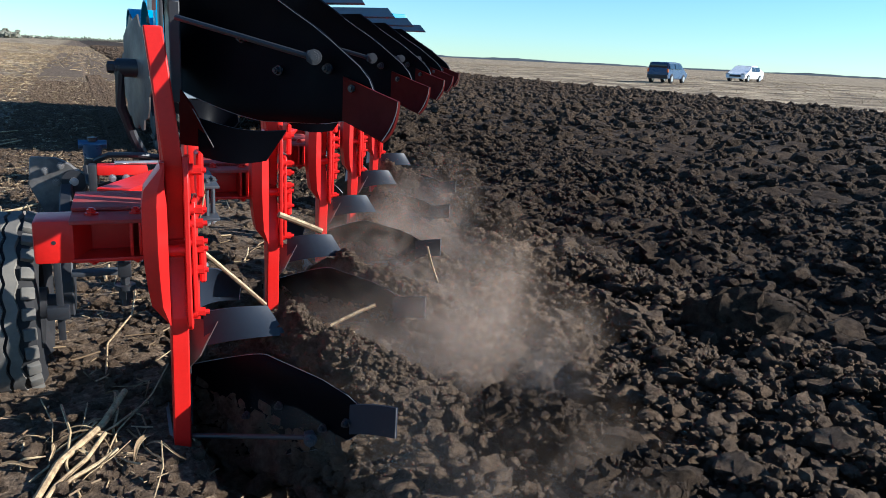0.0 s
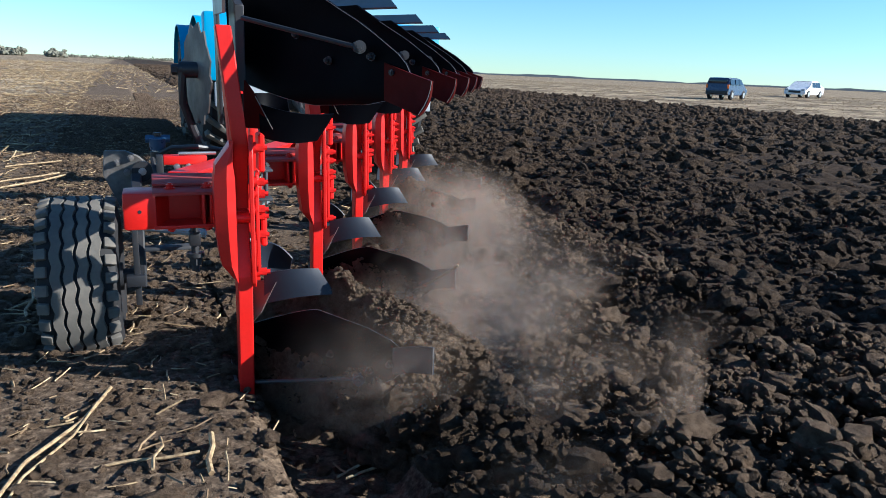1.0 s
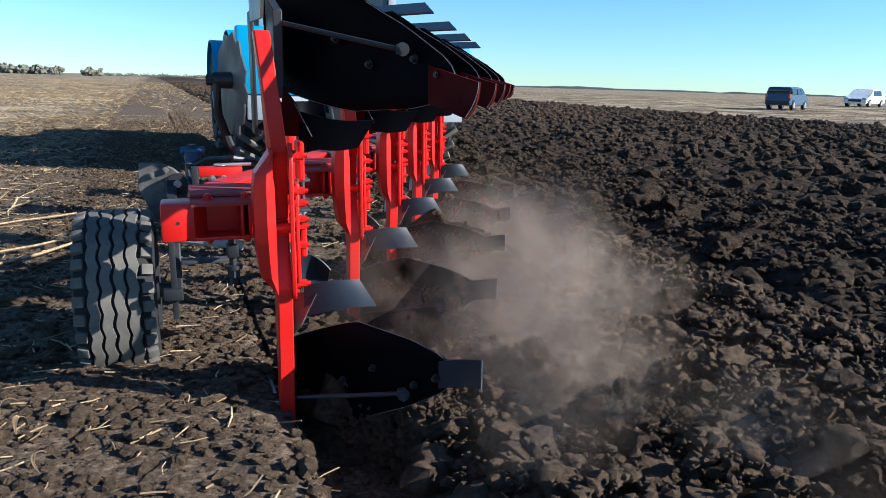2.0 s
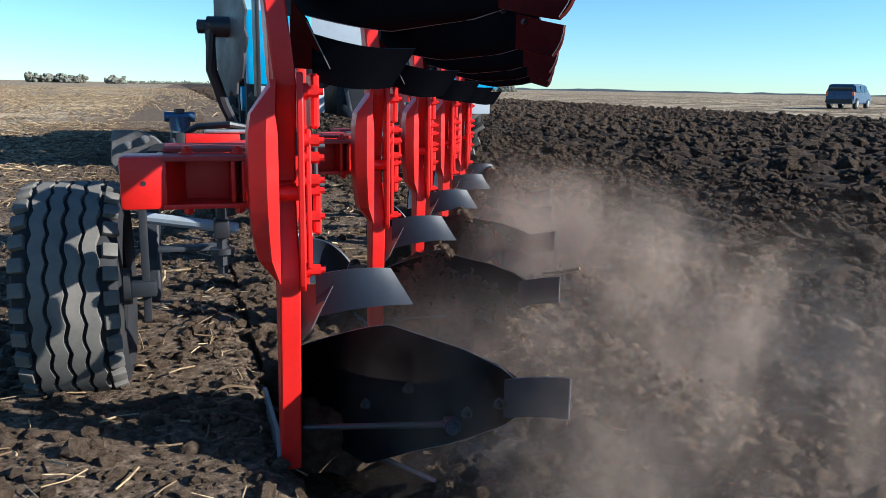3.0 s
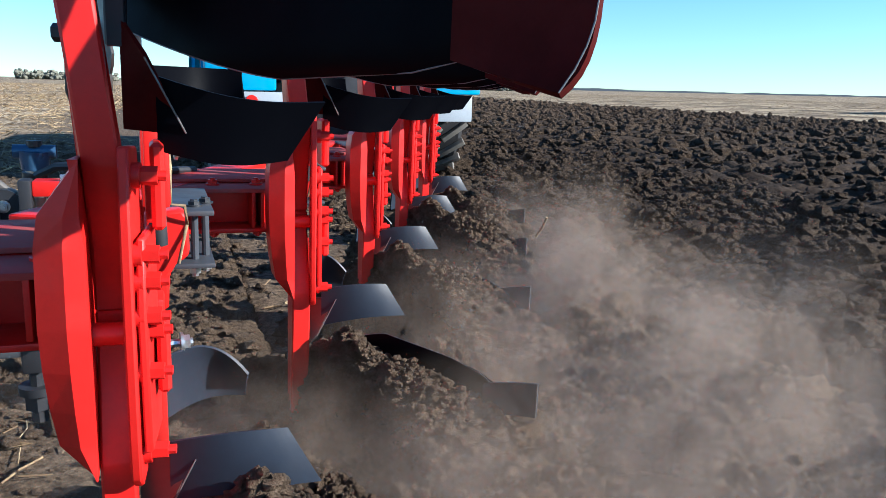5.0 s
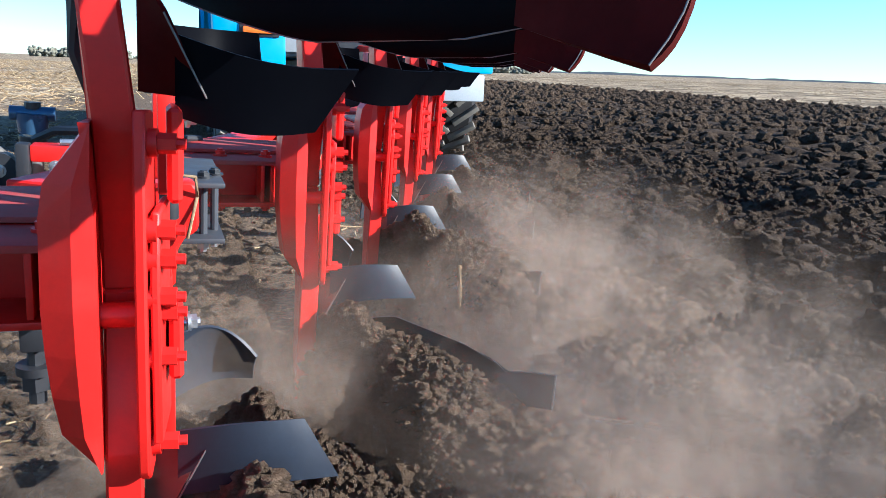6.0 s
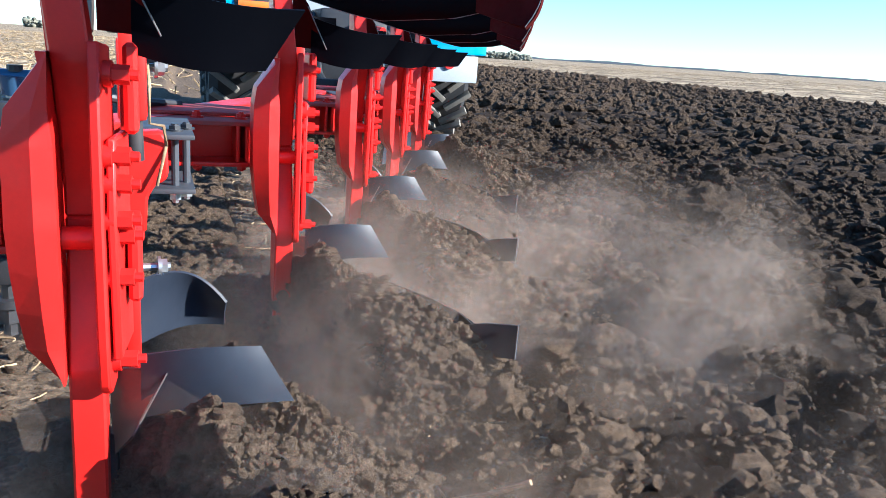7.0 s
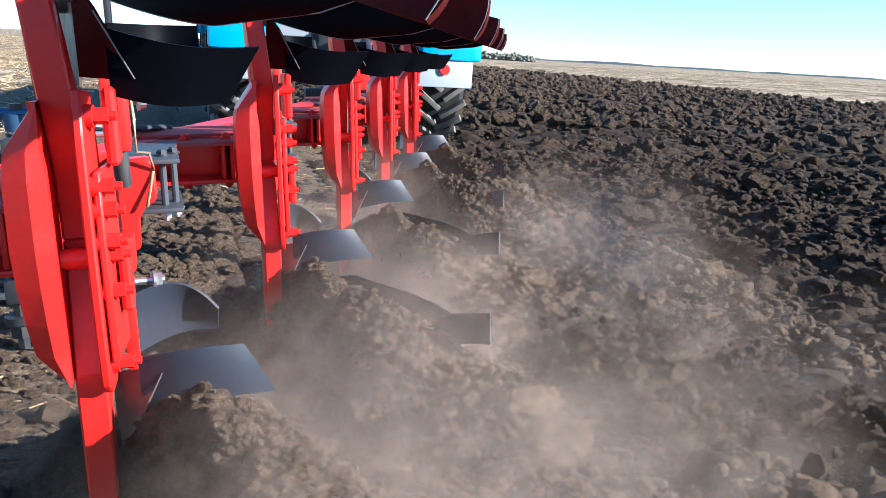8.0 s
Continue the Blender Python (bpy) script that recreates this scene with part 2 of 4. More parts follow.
def ico(level):
    bm = bmesh.new()
    bmesh.ops.create_icosphere(bm, subdivisions=level, radius=1.0)
    v = np.array([p.co for p in bm.verts])
    f = np.array([[w.index for w in q.verts] for q in bm.faces])
    bm.free()
    return v, f


def lumps(level, count, seed):
    """Variants of one angular clod shape."""
    rng = np.random.default_rng(seed)
    v, f = ico(level)
    out = []
    for k in range(count):
        d = np.ones(len(v))
        for j in range(9):
            a = rng.normal(size=3)
            a /= np.linalg.norm(a)
            cut = rng.uniform(0.45, 0.9) if level >= 2 else rng.uniform(0.62, 1.0)
            p = v @ a
            d = np.minimum(d, np.where(p > 0.05, cut / np.maximum(p, 0.05), 9))
        o = rng.uniform(0, 50, 3)
        fr = np.array([noise.noise(Vector(q * 1.9 + o)) * 0.30 + noise.noise(Vector(q * 4.5 + o)) * 0.22 for q in v])
        if level >= 2:
            fr += np.array([abs(noise.noise(Vector(q * 7.5 + o))) * 0.26 + noise.noise(Vector(q * 13.0 + o)) * 0.14 for q in v]) - 0.06
        w = v * d[:, None] * (1 + fr + rng.normal(size=len(v)) * (0.06 if level < 2 else 0.025))[:, None]
        w *= rng.uniform(0.75, 1.25, 3)
        out.append(w)
    return out, f


def scatter_mesh(name, material, places, sizes, level, seed, flat=0.75, parent=None, sunk=0.25):
    """Many clods joined into one mesh."""
    rng = np.random.default_rng(seed)
    shapes, f = lumps(level, 14, seed)
    n, nv = len(places), len(shapes[0])
    if n == 0:
        return None
    ang = rng.uniform(0, math.tau, n)
    tilt = rng.normal(0, 0.5, n)
    which = rng.integers(0, len(shapes), n)
    V = np.array(shapes)[which] * np.asarray(sizes)[:, None, None]
    c, s = np.cos(tilt)[:, None], np.sin(tilt)[:, None]
    y, z = V[:, :, 1] * c - V[:, :, 2] * s, V[:, :, 1] * s + V[:, :, 2] * c
    V[:, :, 1], V[:, :, 2] = y, z * flat
    c, s = np.cos(ang)[:, None], np.sin(ang)[:, None]
    xx, yy = V[:, :, 0] * c - V[:, :, 1] * s, V[:, :, 0] * s + V[:, :, 1] * c
    V[:, :, 0], V[:, :, 1] = xx, yy
    V += np.asarray(places)[:, None, :]
    V[:, :, 2] += (np.asarray(sizes) * flat * sunk)[:, None]
    F = (f[None] + (np.arange(n) * nv)[:, None, None]).reshape(-1, 3)
    me = bpy.data.meshes.new(name)
    me.from_pydata(V.reshape(-1, 3).tolist(), [], F.tolist())
    me.materials.append(material)
    if level >= 2:
        smooth(me, 36)
    ob = new(name, me)
    if parent:
        ob.parent = parent
    return ob


def joined(name, obs):
    """One object from several, which are removed."""
    bm = bmesh.new()
    for o in obs:
        bm.from_mesh(o.data)
    me = bpy.data.meshes.new(name)
    bm.to_mesh(me)
    bm.free()
    me.materials.append(obs[0].data.materials[0])
    for o in obs:
        bpy.data.objects.remove(o)
    return new(name, me)


def straw_mesh(name, places, lengths, seed, thick=0.004, lift=0.15):
    """Dry stalks, each a bent four-sided stick, joined into one mesh."""
    rng = np.random.default_rng(seed)
    verts, faces = [], []
    for p, ln in zip(places, lengths):
        a, e = rng.uniform(0, math.tau), abs(rng.normal(0, lift))
        d = Vector((math.cos(a) * math.cos(e), math.sin(a) * math.cos(e), math.sin(e)))
        sdv = d.cross(Vector((0, 0, 1))).normalized()
        up = sdv.cross(d)
        r = thick * rng.uniform(0.6, 1.5)
        o = Vector(p)
        bend = rng.normal(0, 0.06) * ln
        i0 = len(verts)
        for k in range(3):
            q = o + d * (ln * (k / 2 - 0.3)) + sdv * (bend if k == 1 else 0)
            for cx, cz in ((1, 0), (0, 1), (-1, 0), (0, -1)):
                verts.append(q + sdv * cx * r + up * cz * r)
        for k in range(2):
            for j in range(4):
                faces.append((i0 + k * 4 + j, i0 + k * 4 + (j + 1) % 4, i0 + k * 4 + 4 + (j + 1) % 4, i0 + k * 4 + 4 + j))
        faces += [(i0, i0 + 1, i0 + 2, i0 + 3), (i0 + 8, i0 + 9, i0 + 10, i0 + 11)]
    me = bpy.data.meshes.new(name)
    me.from_pydata([tuple(v) for v in verts], [], faces)
    me.materials.append(STRAW)
    return new(name, me)


# ---- the field ----
def smoothstep(a, b, x):
    t = min(1.0, max(0.0, (x - a) / (b - a)))
    return t * t * (3 - 2 * t)


def height(x, y):
    """Level stubble, a lower turned strip from x = 0, rough ploughed land to x = 25, a gentle rise beyond."""
    turned = smoothstep(1.9, 2.3, x) * (1 - smoothstep(25.2, 26.4, x))
    strip = smoothstep(-0.06, 0.10, x) * (1 - smoothstep(1.9, 2.6, x))
    open_furrow = smoothstep(-0.03, 0.05, x) * (1 - smoothstep(0.36, 0.50, x)) * (1 - smoothstep(25.0, 26.5, y))
    far = smoothstep(60, 160, math.hypot(x, y))
    near = 1 - far
    z = 0.02 * (1 - turned) - 0.09 * strip - 0.13 * open_furrow
    z += near * (noise.noise((x * 1.3, y * 1.3, 0)) * (0.015 + 0.045 * turned) + noise.noise((x * 4.5, y * 4.5, 3)) * (0.014 + 0.055 * turned) + noise.noise((x * 2.4, y * 2.4, 7)) * 0.05 * turned)
    z += turned * near * 0.03 * math.sin(x * math.tau / 0.44)
    z += 0.42 * smoothstep(18, 62, x)
    z += far * noise.noise((x * 0.002, y * 0.002, 9)) * 1.2
    return z


def axis(parts):
    out = []
    for a, b, n in parts:
        out += [a + (b - a) * i / n for i in range(n)]
    return out + [parts[-1][1]]


def build_ground():
    gx = axis([(-2500, -300, 8), (-300, -40, 14), (-40, -6, 34), (-6, -1, 40), (-1, 3.2, 64), (3.2, 9, 58), (9, 30, 60), (30, 80, 25), (80, 400, 14), (400, 2600, 8)])
    gy = axis([(-400, -20, 8), (-20, -4, 12), (-4, 26, 330), (26, 60, 90), (60, 160, 50), (160, 500, 16), (500, 3200, 10)])
    verts = [(x, y, height(x, y)) for y in gy for x in gx]
    w = len(gx)
    faces = [(j * w + i, j * w + i + 1, (j + 1) * w + i + 1, (j + 1) * w + i) for j in range(len(gy) - 1) for i in range(w - 1)]
    me = bpy.data.meshes.new("ground")
    me.from_pydata(verts, [], faces)
    me.materials.append(GROUND)
    me.shade_smooth()
    tagged(new("ground", me), "dark ploughed land beside pale straw-littered stubble field", "ground", kind="structure")


def build_clods():
    rng = np.random.default_rng(5)
    def field(name, n, x0, x1, y0, y1, smin, smax, level, seed, power=2.2, mat=SOIL):
        x, y = rng.uniform(x0, x1, n), rng.uniform(y0, y1, n)
        s = smin + (smax - smin) * rng.uniform(0, 1, n) ** power
        p = [(a, b, height(a, b)) for a, b in zip(x, y)]
        ob = scatter_mesh(name, mat, p, s, level, seed)
        tagged(ob, "dark angular clods of freshly ploughed soil", "soil clods", kind="stuff")
    field("soil_clods", 420, 1.7, 8.0, -2, 28, 0.07, 0.16, 3, 11, 2.6)
    field("soil_clods", 5200, 1.6, 8.0, -2, 28, 0.03, 0.095, 2, 21, 1.8)
    field("soil_clods", 40000, 1.3, 6.0, -2, 25, 0.012, 0.05, 1, 12, 1.8)
    field("soil_clods", 9000, 8.0, 25.6, -2, 50, 0.06, 0.19, 1, 13)
    field("soil_clods", 8000, 8.0, 25.6, -2, 60, 0.04, 0.12, 1, 18)
    field("soil_clods", 6000, 2.0, 8.0, 28, 70, 0.06, 0.18, 1, 16)
    field("soil_clods", 9000, 2.0, 25.8, 50, 150, 0.09, 0.3, 1, 14)
    field("soil_clods", 4000, 1.9, 25.6, -16, -2.5, 0.06, 0.2, 1, 20)
    field("soil_crumbs", 12000, -3.2, -1.2, -0.5, 24, 0.005, 0.032, 1, 15, 3.5, CRUMB)
    field("soil_crumbs", 30000, -1.2, 0.12, -0.6, 22, 0.004, 0.030, 1, 19, 3.2, CRUMB)
    field("soil_crumbs", 700, -1.2, 0.1, -0.6, 22, 0.02, 0.06, 2, 22, 3.0, CRUMB)
    field("soil_crumbs", 9000, 0.0, 2.4, -2.5, 24, 0.010, 0.05, 1, 17, 3.0, CRUMB)
    # big blocks that stand out of the ploughed surface
    for x, y, s, seed in ((1.8, 3.15, 0.28, 1), (2.6, 2.75, 0.23, 2), (3.0, 3.6, 0.2, 3), (2.6, 8.4, 0.2, 4), (2.35, 0.15, 0.24, 5), (2.9, 12.0, 0.22, 6), (2.5, 16.4, 0.2, 7), (3.4, 19.5, 0.22, 8)):
        ob = scatter_mesh("soil_block", SOIL, [(x, y, height(x, y))], [s], 4, 40 + seed, 0.8)
        tagged(ob, "large dark block of turned soil standing proud", "soil clod", "large soil blocks")


def build_straw():
    rng = np.random.default_rng(8)
    def lay(n, x0, x1, y0, y1, lmin, lmax, seed, thick=0.004, lift=0.15):
        x, y = rng.uniform(x0, x1, n), rng.uniform(y0, y1, n)
        p = [(a, b, height(a, b) + 0.012) for a, b in zip(x, y)]
        tagged(straw_mesh("straw_litter", p, rng.uniform(lmin, lmax, n), seed, thick, lift), "pale dry straw stalks scattered on the stubble", "straw", kind="stuff")
    lay(6500, -3.8, 0.1, -2.5, 25, 0.02, 0.13, 21, 0.0026)
    lay(1100, 0.0, 2.2, 2, 27, 0.03, 0.2, 22)
    lay(11000, -16, -1.4, 5, 60, 0.06, 0.32, 23, 0.006, 0.3)
    lay(12000, -50, 2, 30, 130, 0.12, 0.5, 24, 0.012, 0.4)
    lay(6000, 25.5, 70, 10, 120, 0.08, 0.3, 25, 0.008, 0.4)
    # thick corn stalks beside the furrow: ends on the ground, radius, lift
    stalks = (((-0.47, -0.16), (-0.21, 0.38), 0.016, 0.05), ((-0.42, -0.10), (-0.25, 0.02), 0.009, 0.04), ((-0.30, 0.0), (-0.06, 0.47), 0.004, 0.10), ((-0.25, 0.12), (-0.24, 0.34), 0.006, 0.06),
              ((-0.46, -0.20), (-0.28, 0.14), 0.010, 0.03), ((-0.44, 0.10), (-0.30, 0.22), 0.006, 0.03), ((-0.76, 1.86), (-0.48, 2.52), 0.009, 0.02), ((-0.74, 1.80), (-0.52, 2.40), 0.006, 0.02),
              ((-0.26, 0.66), (-0.10, 1.54), 0.006, 0.04), ((-0.52, 2.00), (-0.24, 1.97), 0.007, 0.02), ((-0.34, 2.16), (-0.37, 1.85), 0.006, 0.06), ((-0.22, 1.86), (-0.20, 2.05), 0.012, 0.03),
              ((-0.90, 3.57), (-0.60, 3.80), 0.012, 0.04), ((-0.81, 3.37), (-0.83, 3.80), 0.010, 0.03), ((-0.62, 3.55), (-0.66, 3.72), 0.007, 0.05), ((-1.5, 6.8), (-0.9, 7.5), 0.014, 0.05),
              ((-1.5, 7.3), (-0.95, 7.6), 0.012, 0.06), ((-1.5, 8.5), (-1.0, 8.7), 0.013, 0.03), ((-0.40, 9.29), (-0.21, 9.26), 0.010, 0.02), ((-0.34, 9.0), (-0.33, 9.2), 0.008, 0.04),
              ((0.35, 11.47), (0.63, 11.5), 0.008, 0.02), ((-0.62, 19.1), (-0.30, 19.2), 0.011, 0.02), ((-0.30, 18.7), (-0.20, 19.3), 0.006, 0.10), ((0.10, 16.3), (0.35, 16.2), 0.010, 0.04))
    # a swath of broken leaves and stalks left at the start of the furrow
    pile = []
    for k in range(9):
        c, g, ln = Vector((-0.36 + rng.normal(0, 0.07), 0.06 + rng.normal(0, 0.14))), rng.normal(0.45, 0.5), rng.uniform(0.07, 0.24)
        e = Vector((math.sin(g), math.cos(g))) * ln
        pile.append((tuple(c - e), tuple(c + e), rng.uniform(0.002, 0.006), rng.uniform(0.0, 0.08)))
    for (x0, y0), (x1, y1), r, lift in stalks + tuple(pile):
        r *= 0.7
        p, q = Vector((x0, y0, height(x0, y0) + r)), Vector((x1, y1, height(x1, y1) + r + lift))
        side = Vector((y0 - y1, x1 - x0, 0)) * 0.04
        ob = tube("corn_stalk", [p, p.lerp(q, 0.3) + side, p.lerp(q, 0.33) + side, p.lerp(q, 0.66) - side * 0.5, p.lerp(q, 0.69) - side * 0.5, q], r, STRAW)
        tagged(ob, "pale dry corn stalk lying on the stubble", "stalk", "corn stalks")
    # dry leaf shreds: length, width and curl of each strip
    for k in range(46):
        near = k < 16
        x, y = (-0.36 + rng.normal(0, 0.10), 0.10 + rng.normal(0, 0.16)) if near else (rng.uniform(-1.0, -0.1), rng.uniform(0.3, 20.0))
        ln, wd, curl, g = rng.uniform(0.05, 0.2), rng.uniform(0.006, 0.016), rng.uniform(0.01, 0.05), rng.uniform(0, math.tau)
        bm = sheet_bm(lambda u, v: Vector(((u - 0.5) * ln, (v - 0.5) * wd * (1.15 - abs(2 * u - 1) ** 2) + 0.012 * math.sin(u * 5), curl * math.sin(u * 3.3) + 0.25 * wd * abs(2 * v - 1))), 8, 2, 0.0012)
        leaf = part("corn_leaf", bm, STRAW)
        leaf.matrix_basis = pose(x, y, height(x, y) + 0.012, rng.normal(0, 14), rng.normal(0, 10), math.degrees(g))
        tagged(leaf, "shredded pale dry corn leaf lying on the soil", "leaf", "corn leaves")


# ---- distance ----
def build_distance():
    rng = np.random.default_rng(3)
    def grove(name, az, width, dist, tall, n, seed, label):
        pts, size = [], []
        for _ in range(n):
            a = radians(az + rng.uniform(-width / 2, width / 2))
            d = dist + rng.uniform(-12, 12)
            h = tall * rng.uniform(0.2, 1.0) * (0.45 + 0.55 * abs(math.sin(a * 210 + seed)))
            for _ in range(7):
                pts.append((math.sin(a) * d + rng.normal(0, 1.2), math.cos(a) * d + rng.normal(0, 1.2), height(math.sin(a) * d, math.cos(a) * d) + h * rng.uniform(0.1, 0.9)))
                size.append(tall * rng.uniform(0.1, 0.24))
        tagged(scatter_mesh(name, LEAF, pts, size, 2, seed, 0.9), label, "trees", kind="stuff")
    grove("far_trees", -3.7, 0.8, 420, 5.5, 24, 61, "low dark green trees on the far field edge")
    grove("far_trees", -7.5, 3.2, 430, 5.0, 110, 62, "row of low autumn trees along the horizon")
    grove("far_trees", -1.2, 3.5, 520, 2.4, 60, 63, "low hedge along the horizon")
    grove("far_trees", 21.6, 5.2, 420, 4.6, 120, 64, "dark tree belt on the horizon")
    grove("far_trees", 3.0, 6.0, 600, 2.8, 90, 65, "low hedge along the horizon")
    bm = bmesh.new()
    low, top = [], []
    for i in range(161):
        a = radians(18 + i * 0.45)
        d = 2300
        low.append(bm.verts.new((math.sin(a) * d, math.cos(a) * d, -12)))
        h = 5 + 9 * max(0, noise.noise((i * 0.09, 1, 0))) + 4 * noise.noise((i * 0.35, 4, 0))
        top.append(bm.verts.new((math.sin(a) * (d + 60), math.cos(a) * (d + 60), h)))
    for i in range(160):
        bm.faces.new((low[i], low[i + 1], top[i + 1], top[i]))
    tagged(part("far_ridge", bm, RIDGE), "low ridge on the horizon, tinted blue-grey for haze", "hill", kind="structure")


# ---- parked vehicles ----
def wheel_bm(r, w, n=20):
    bm = bmesh.new()
    prof = [(0.55, -0.5), (0.86, -0.5), (1.0, -0.36), (1.0, 0.36), (0.86, 0.5), (0.55, 0.5)]
    rings = [[bm.verts.new((q * w, math.cos(k * math.tau / n) * p * r, math.sin(k * math.tau / n) * p * r)) for p, q in prof] for k in range(n)]
    for k in range(n):
        a, b = rings[k], rings[(k + 1) % n]
        for i in range(len(prof) - 1):
            bm.faces.new((a[i], a[i + 1], b[i + 1], b[i]))
        bm.faces.new((a[-1], a[0], b[0], b[-1]))
    return bm


def disc_bm(r, x0, x1, n=20):
    return rod_bm((x0, 0, 0), (x1, 0, 0), r, n)


def vehicle(name, label, paint, length, width, side, at, turn, tall_back):
    """A car from a side outline (y, z), narrowed above the waist."""
    root = new(name)
    bm = bmesh.new()
    n = len(side)
    waist = 0.95 if tall_back else 0.85
    def half(z):
        return width / 2 * (1 - 0.22 * max(0, (z - waist)) / 0.7) * (0.94 if z < 0.35 else 1)
    a = [bm.verts.new((-half(z), y, z)) for y, z in side]
    b = [bm.verts.new((half(z), y, z)) for y, z in side]
    bm.faces.new(a)
    bm.faces.new(b[::-1])
    for i in range(n):
        bm.faces.new((a[i], b[i], b[(i + 1) % n], a[(i + 1) % n]))
    bmesh.ops.bevel(bm, geom=list(bm.edges), offset=0.05, segments=2, affect="EDGES")
    body = part("body", bm, paint, root)
    ztop = max(z for _, z in side)
    for s in (-1, 1):
        for y0, y1 in (((-length * 0.44, -length * 0.2), (-length * 0.17, 0.02), (0.06, length * 0.16)) if tall_back else ((-length * 0.27, -0.1), (-0.05, length * 0.13))):
            z0, z1 = waist + 0.05, ztop - 0.12
            pts = [(s * (half(z0) + 0.004), y0, z0), (s * (half(z0) + 0.004), y1 + (0.12 if y1 > 0.1 else 0), z0), (s * (half(z1) + 0.004), y1, z1), (s * (half(z1) + 0.004), y0 + 0.05, z1)]
            part("side_window", plate_bm(pts, 0.012, (s, 0, 0)), GLASS, body)
        part("tail_light", box_bm(s * width * 0.44 - 0.06, s * width * 0.44 + 0.06, -length / 2 - 0.015, -length / 2 + 0.05, 0.75, 1.0 if tall_back else 0.86, 0.01), ORANGE, body)
        part("headlight", box_bm(s * width * 0.38 - 0.14, s * width * 0.38 + 0.14, length / 2 - 0.10, length / 2 + 0.01, 0.58, 0.74, 0.02), GREY, body)
        for y in (-length * 0.3, length * 0.31):
            w = part("wheel", wheel_bm(0.32, 0.21), RUBBER, root)
            w.location = (s * (width / 2 - 0.09), y, 0.32)
            part("rim", disc_bm(0.19, -0.112, 0.112), ZINC, w)
    hw = half(ztop - 0.2) - 0.1
    if tall_back:
        part("rear_window", box_bm(-hw, hw, -length / 2 - 0.012, -length / 2 + 0.02, waist + 0.12, ztop - 0.16, 0.01), GLASS, body)
    else:
        part("windscreen", plate_bm([(-hw, length * 0.24, waist + 0.06), (hw, length * 0.24, waist + 0.06), (hw * 0.9, length * 0.11, ztop - 0.06), (-hw * 0.9, length * 0.11, ztop - 0.06)], 0.02, (0, 0.4, 0.9)), GLASS, body)
    part("bumper", box_bm(-width / 2 + 0.06, width / 2 - 0.06, -length / 2 - 0.06, -length / 2 + 0.1, 0.35, 0.58, 0.03), BLACK, body)
    part("grille", box_bm(-width * 0.28, width * 0.28, length / 2 - 0.05, length / 2 + 0.03, 0.42, 0.6, 0.02), BLACK, body)
    root.matrix_basis = at @ pose(0, 0, 0, 0, 0, turn)
    tagged(root, label, "car")


def build_vehicles():
    van = [(-1.9, 0.3), (1.86, 0.3), (1.9, 0.68), (1.2, 0.88), (0.6, 1.40), (-0.4, 1.46), (-1.72, 1.42), (-1.9, 0.88)]
    vehicle("minivan", "dark blue minivan parked on the stubble field", NAVY, 3.8, 1.6, van, pose(38.0, 40.8, height(38.0, 40.8) - 0.02), -62, True)
    sedan = [(-2.2, 0.28), (2.2, 0.28), (2.2, 0.66), (1.25, 0.9), (0.45, 1.4), (-0.75, 1.42), (-1.55, 0.98), (-2.2, 0.9)]
    vehicle("sedan_car", "white sedan parked on the stubble field", WHITE, 4.4, 1.75, sedan, pose(53.5, 48.2, height(53.5, 48.2) - 0.02), 112, False)


# ---- the tractor ----
def add_lugs(wheel, r, w, lugs):
    """Angled rubber lugs round a tractor tyre, on one shared mesh a side."""
    for s in (-1, 1):
        first = None
        for k in range(lugs):
            a = (k + (0.5 if s > 0 else 0)) * 360 / lugs
            if first is None:
                first = part("lug", box_bm(-w * 0.28, w * 0.28, -0.028, 0.028, -r * 0.05, r * 0.05, 0.006), TREAD, wheel)
                ob = first
            else:
                ob = new("lug", first.data)
                ob.parent = wheel
            ob.matrix_basis = pose(0, 0, 0, a) @ Matrix.Translation((s * w * 0.25, 0, r * 0.955)) @ pose(0, 0, 0, 0, 0, s * 38)


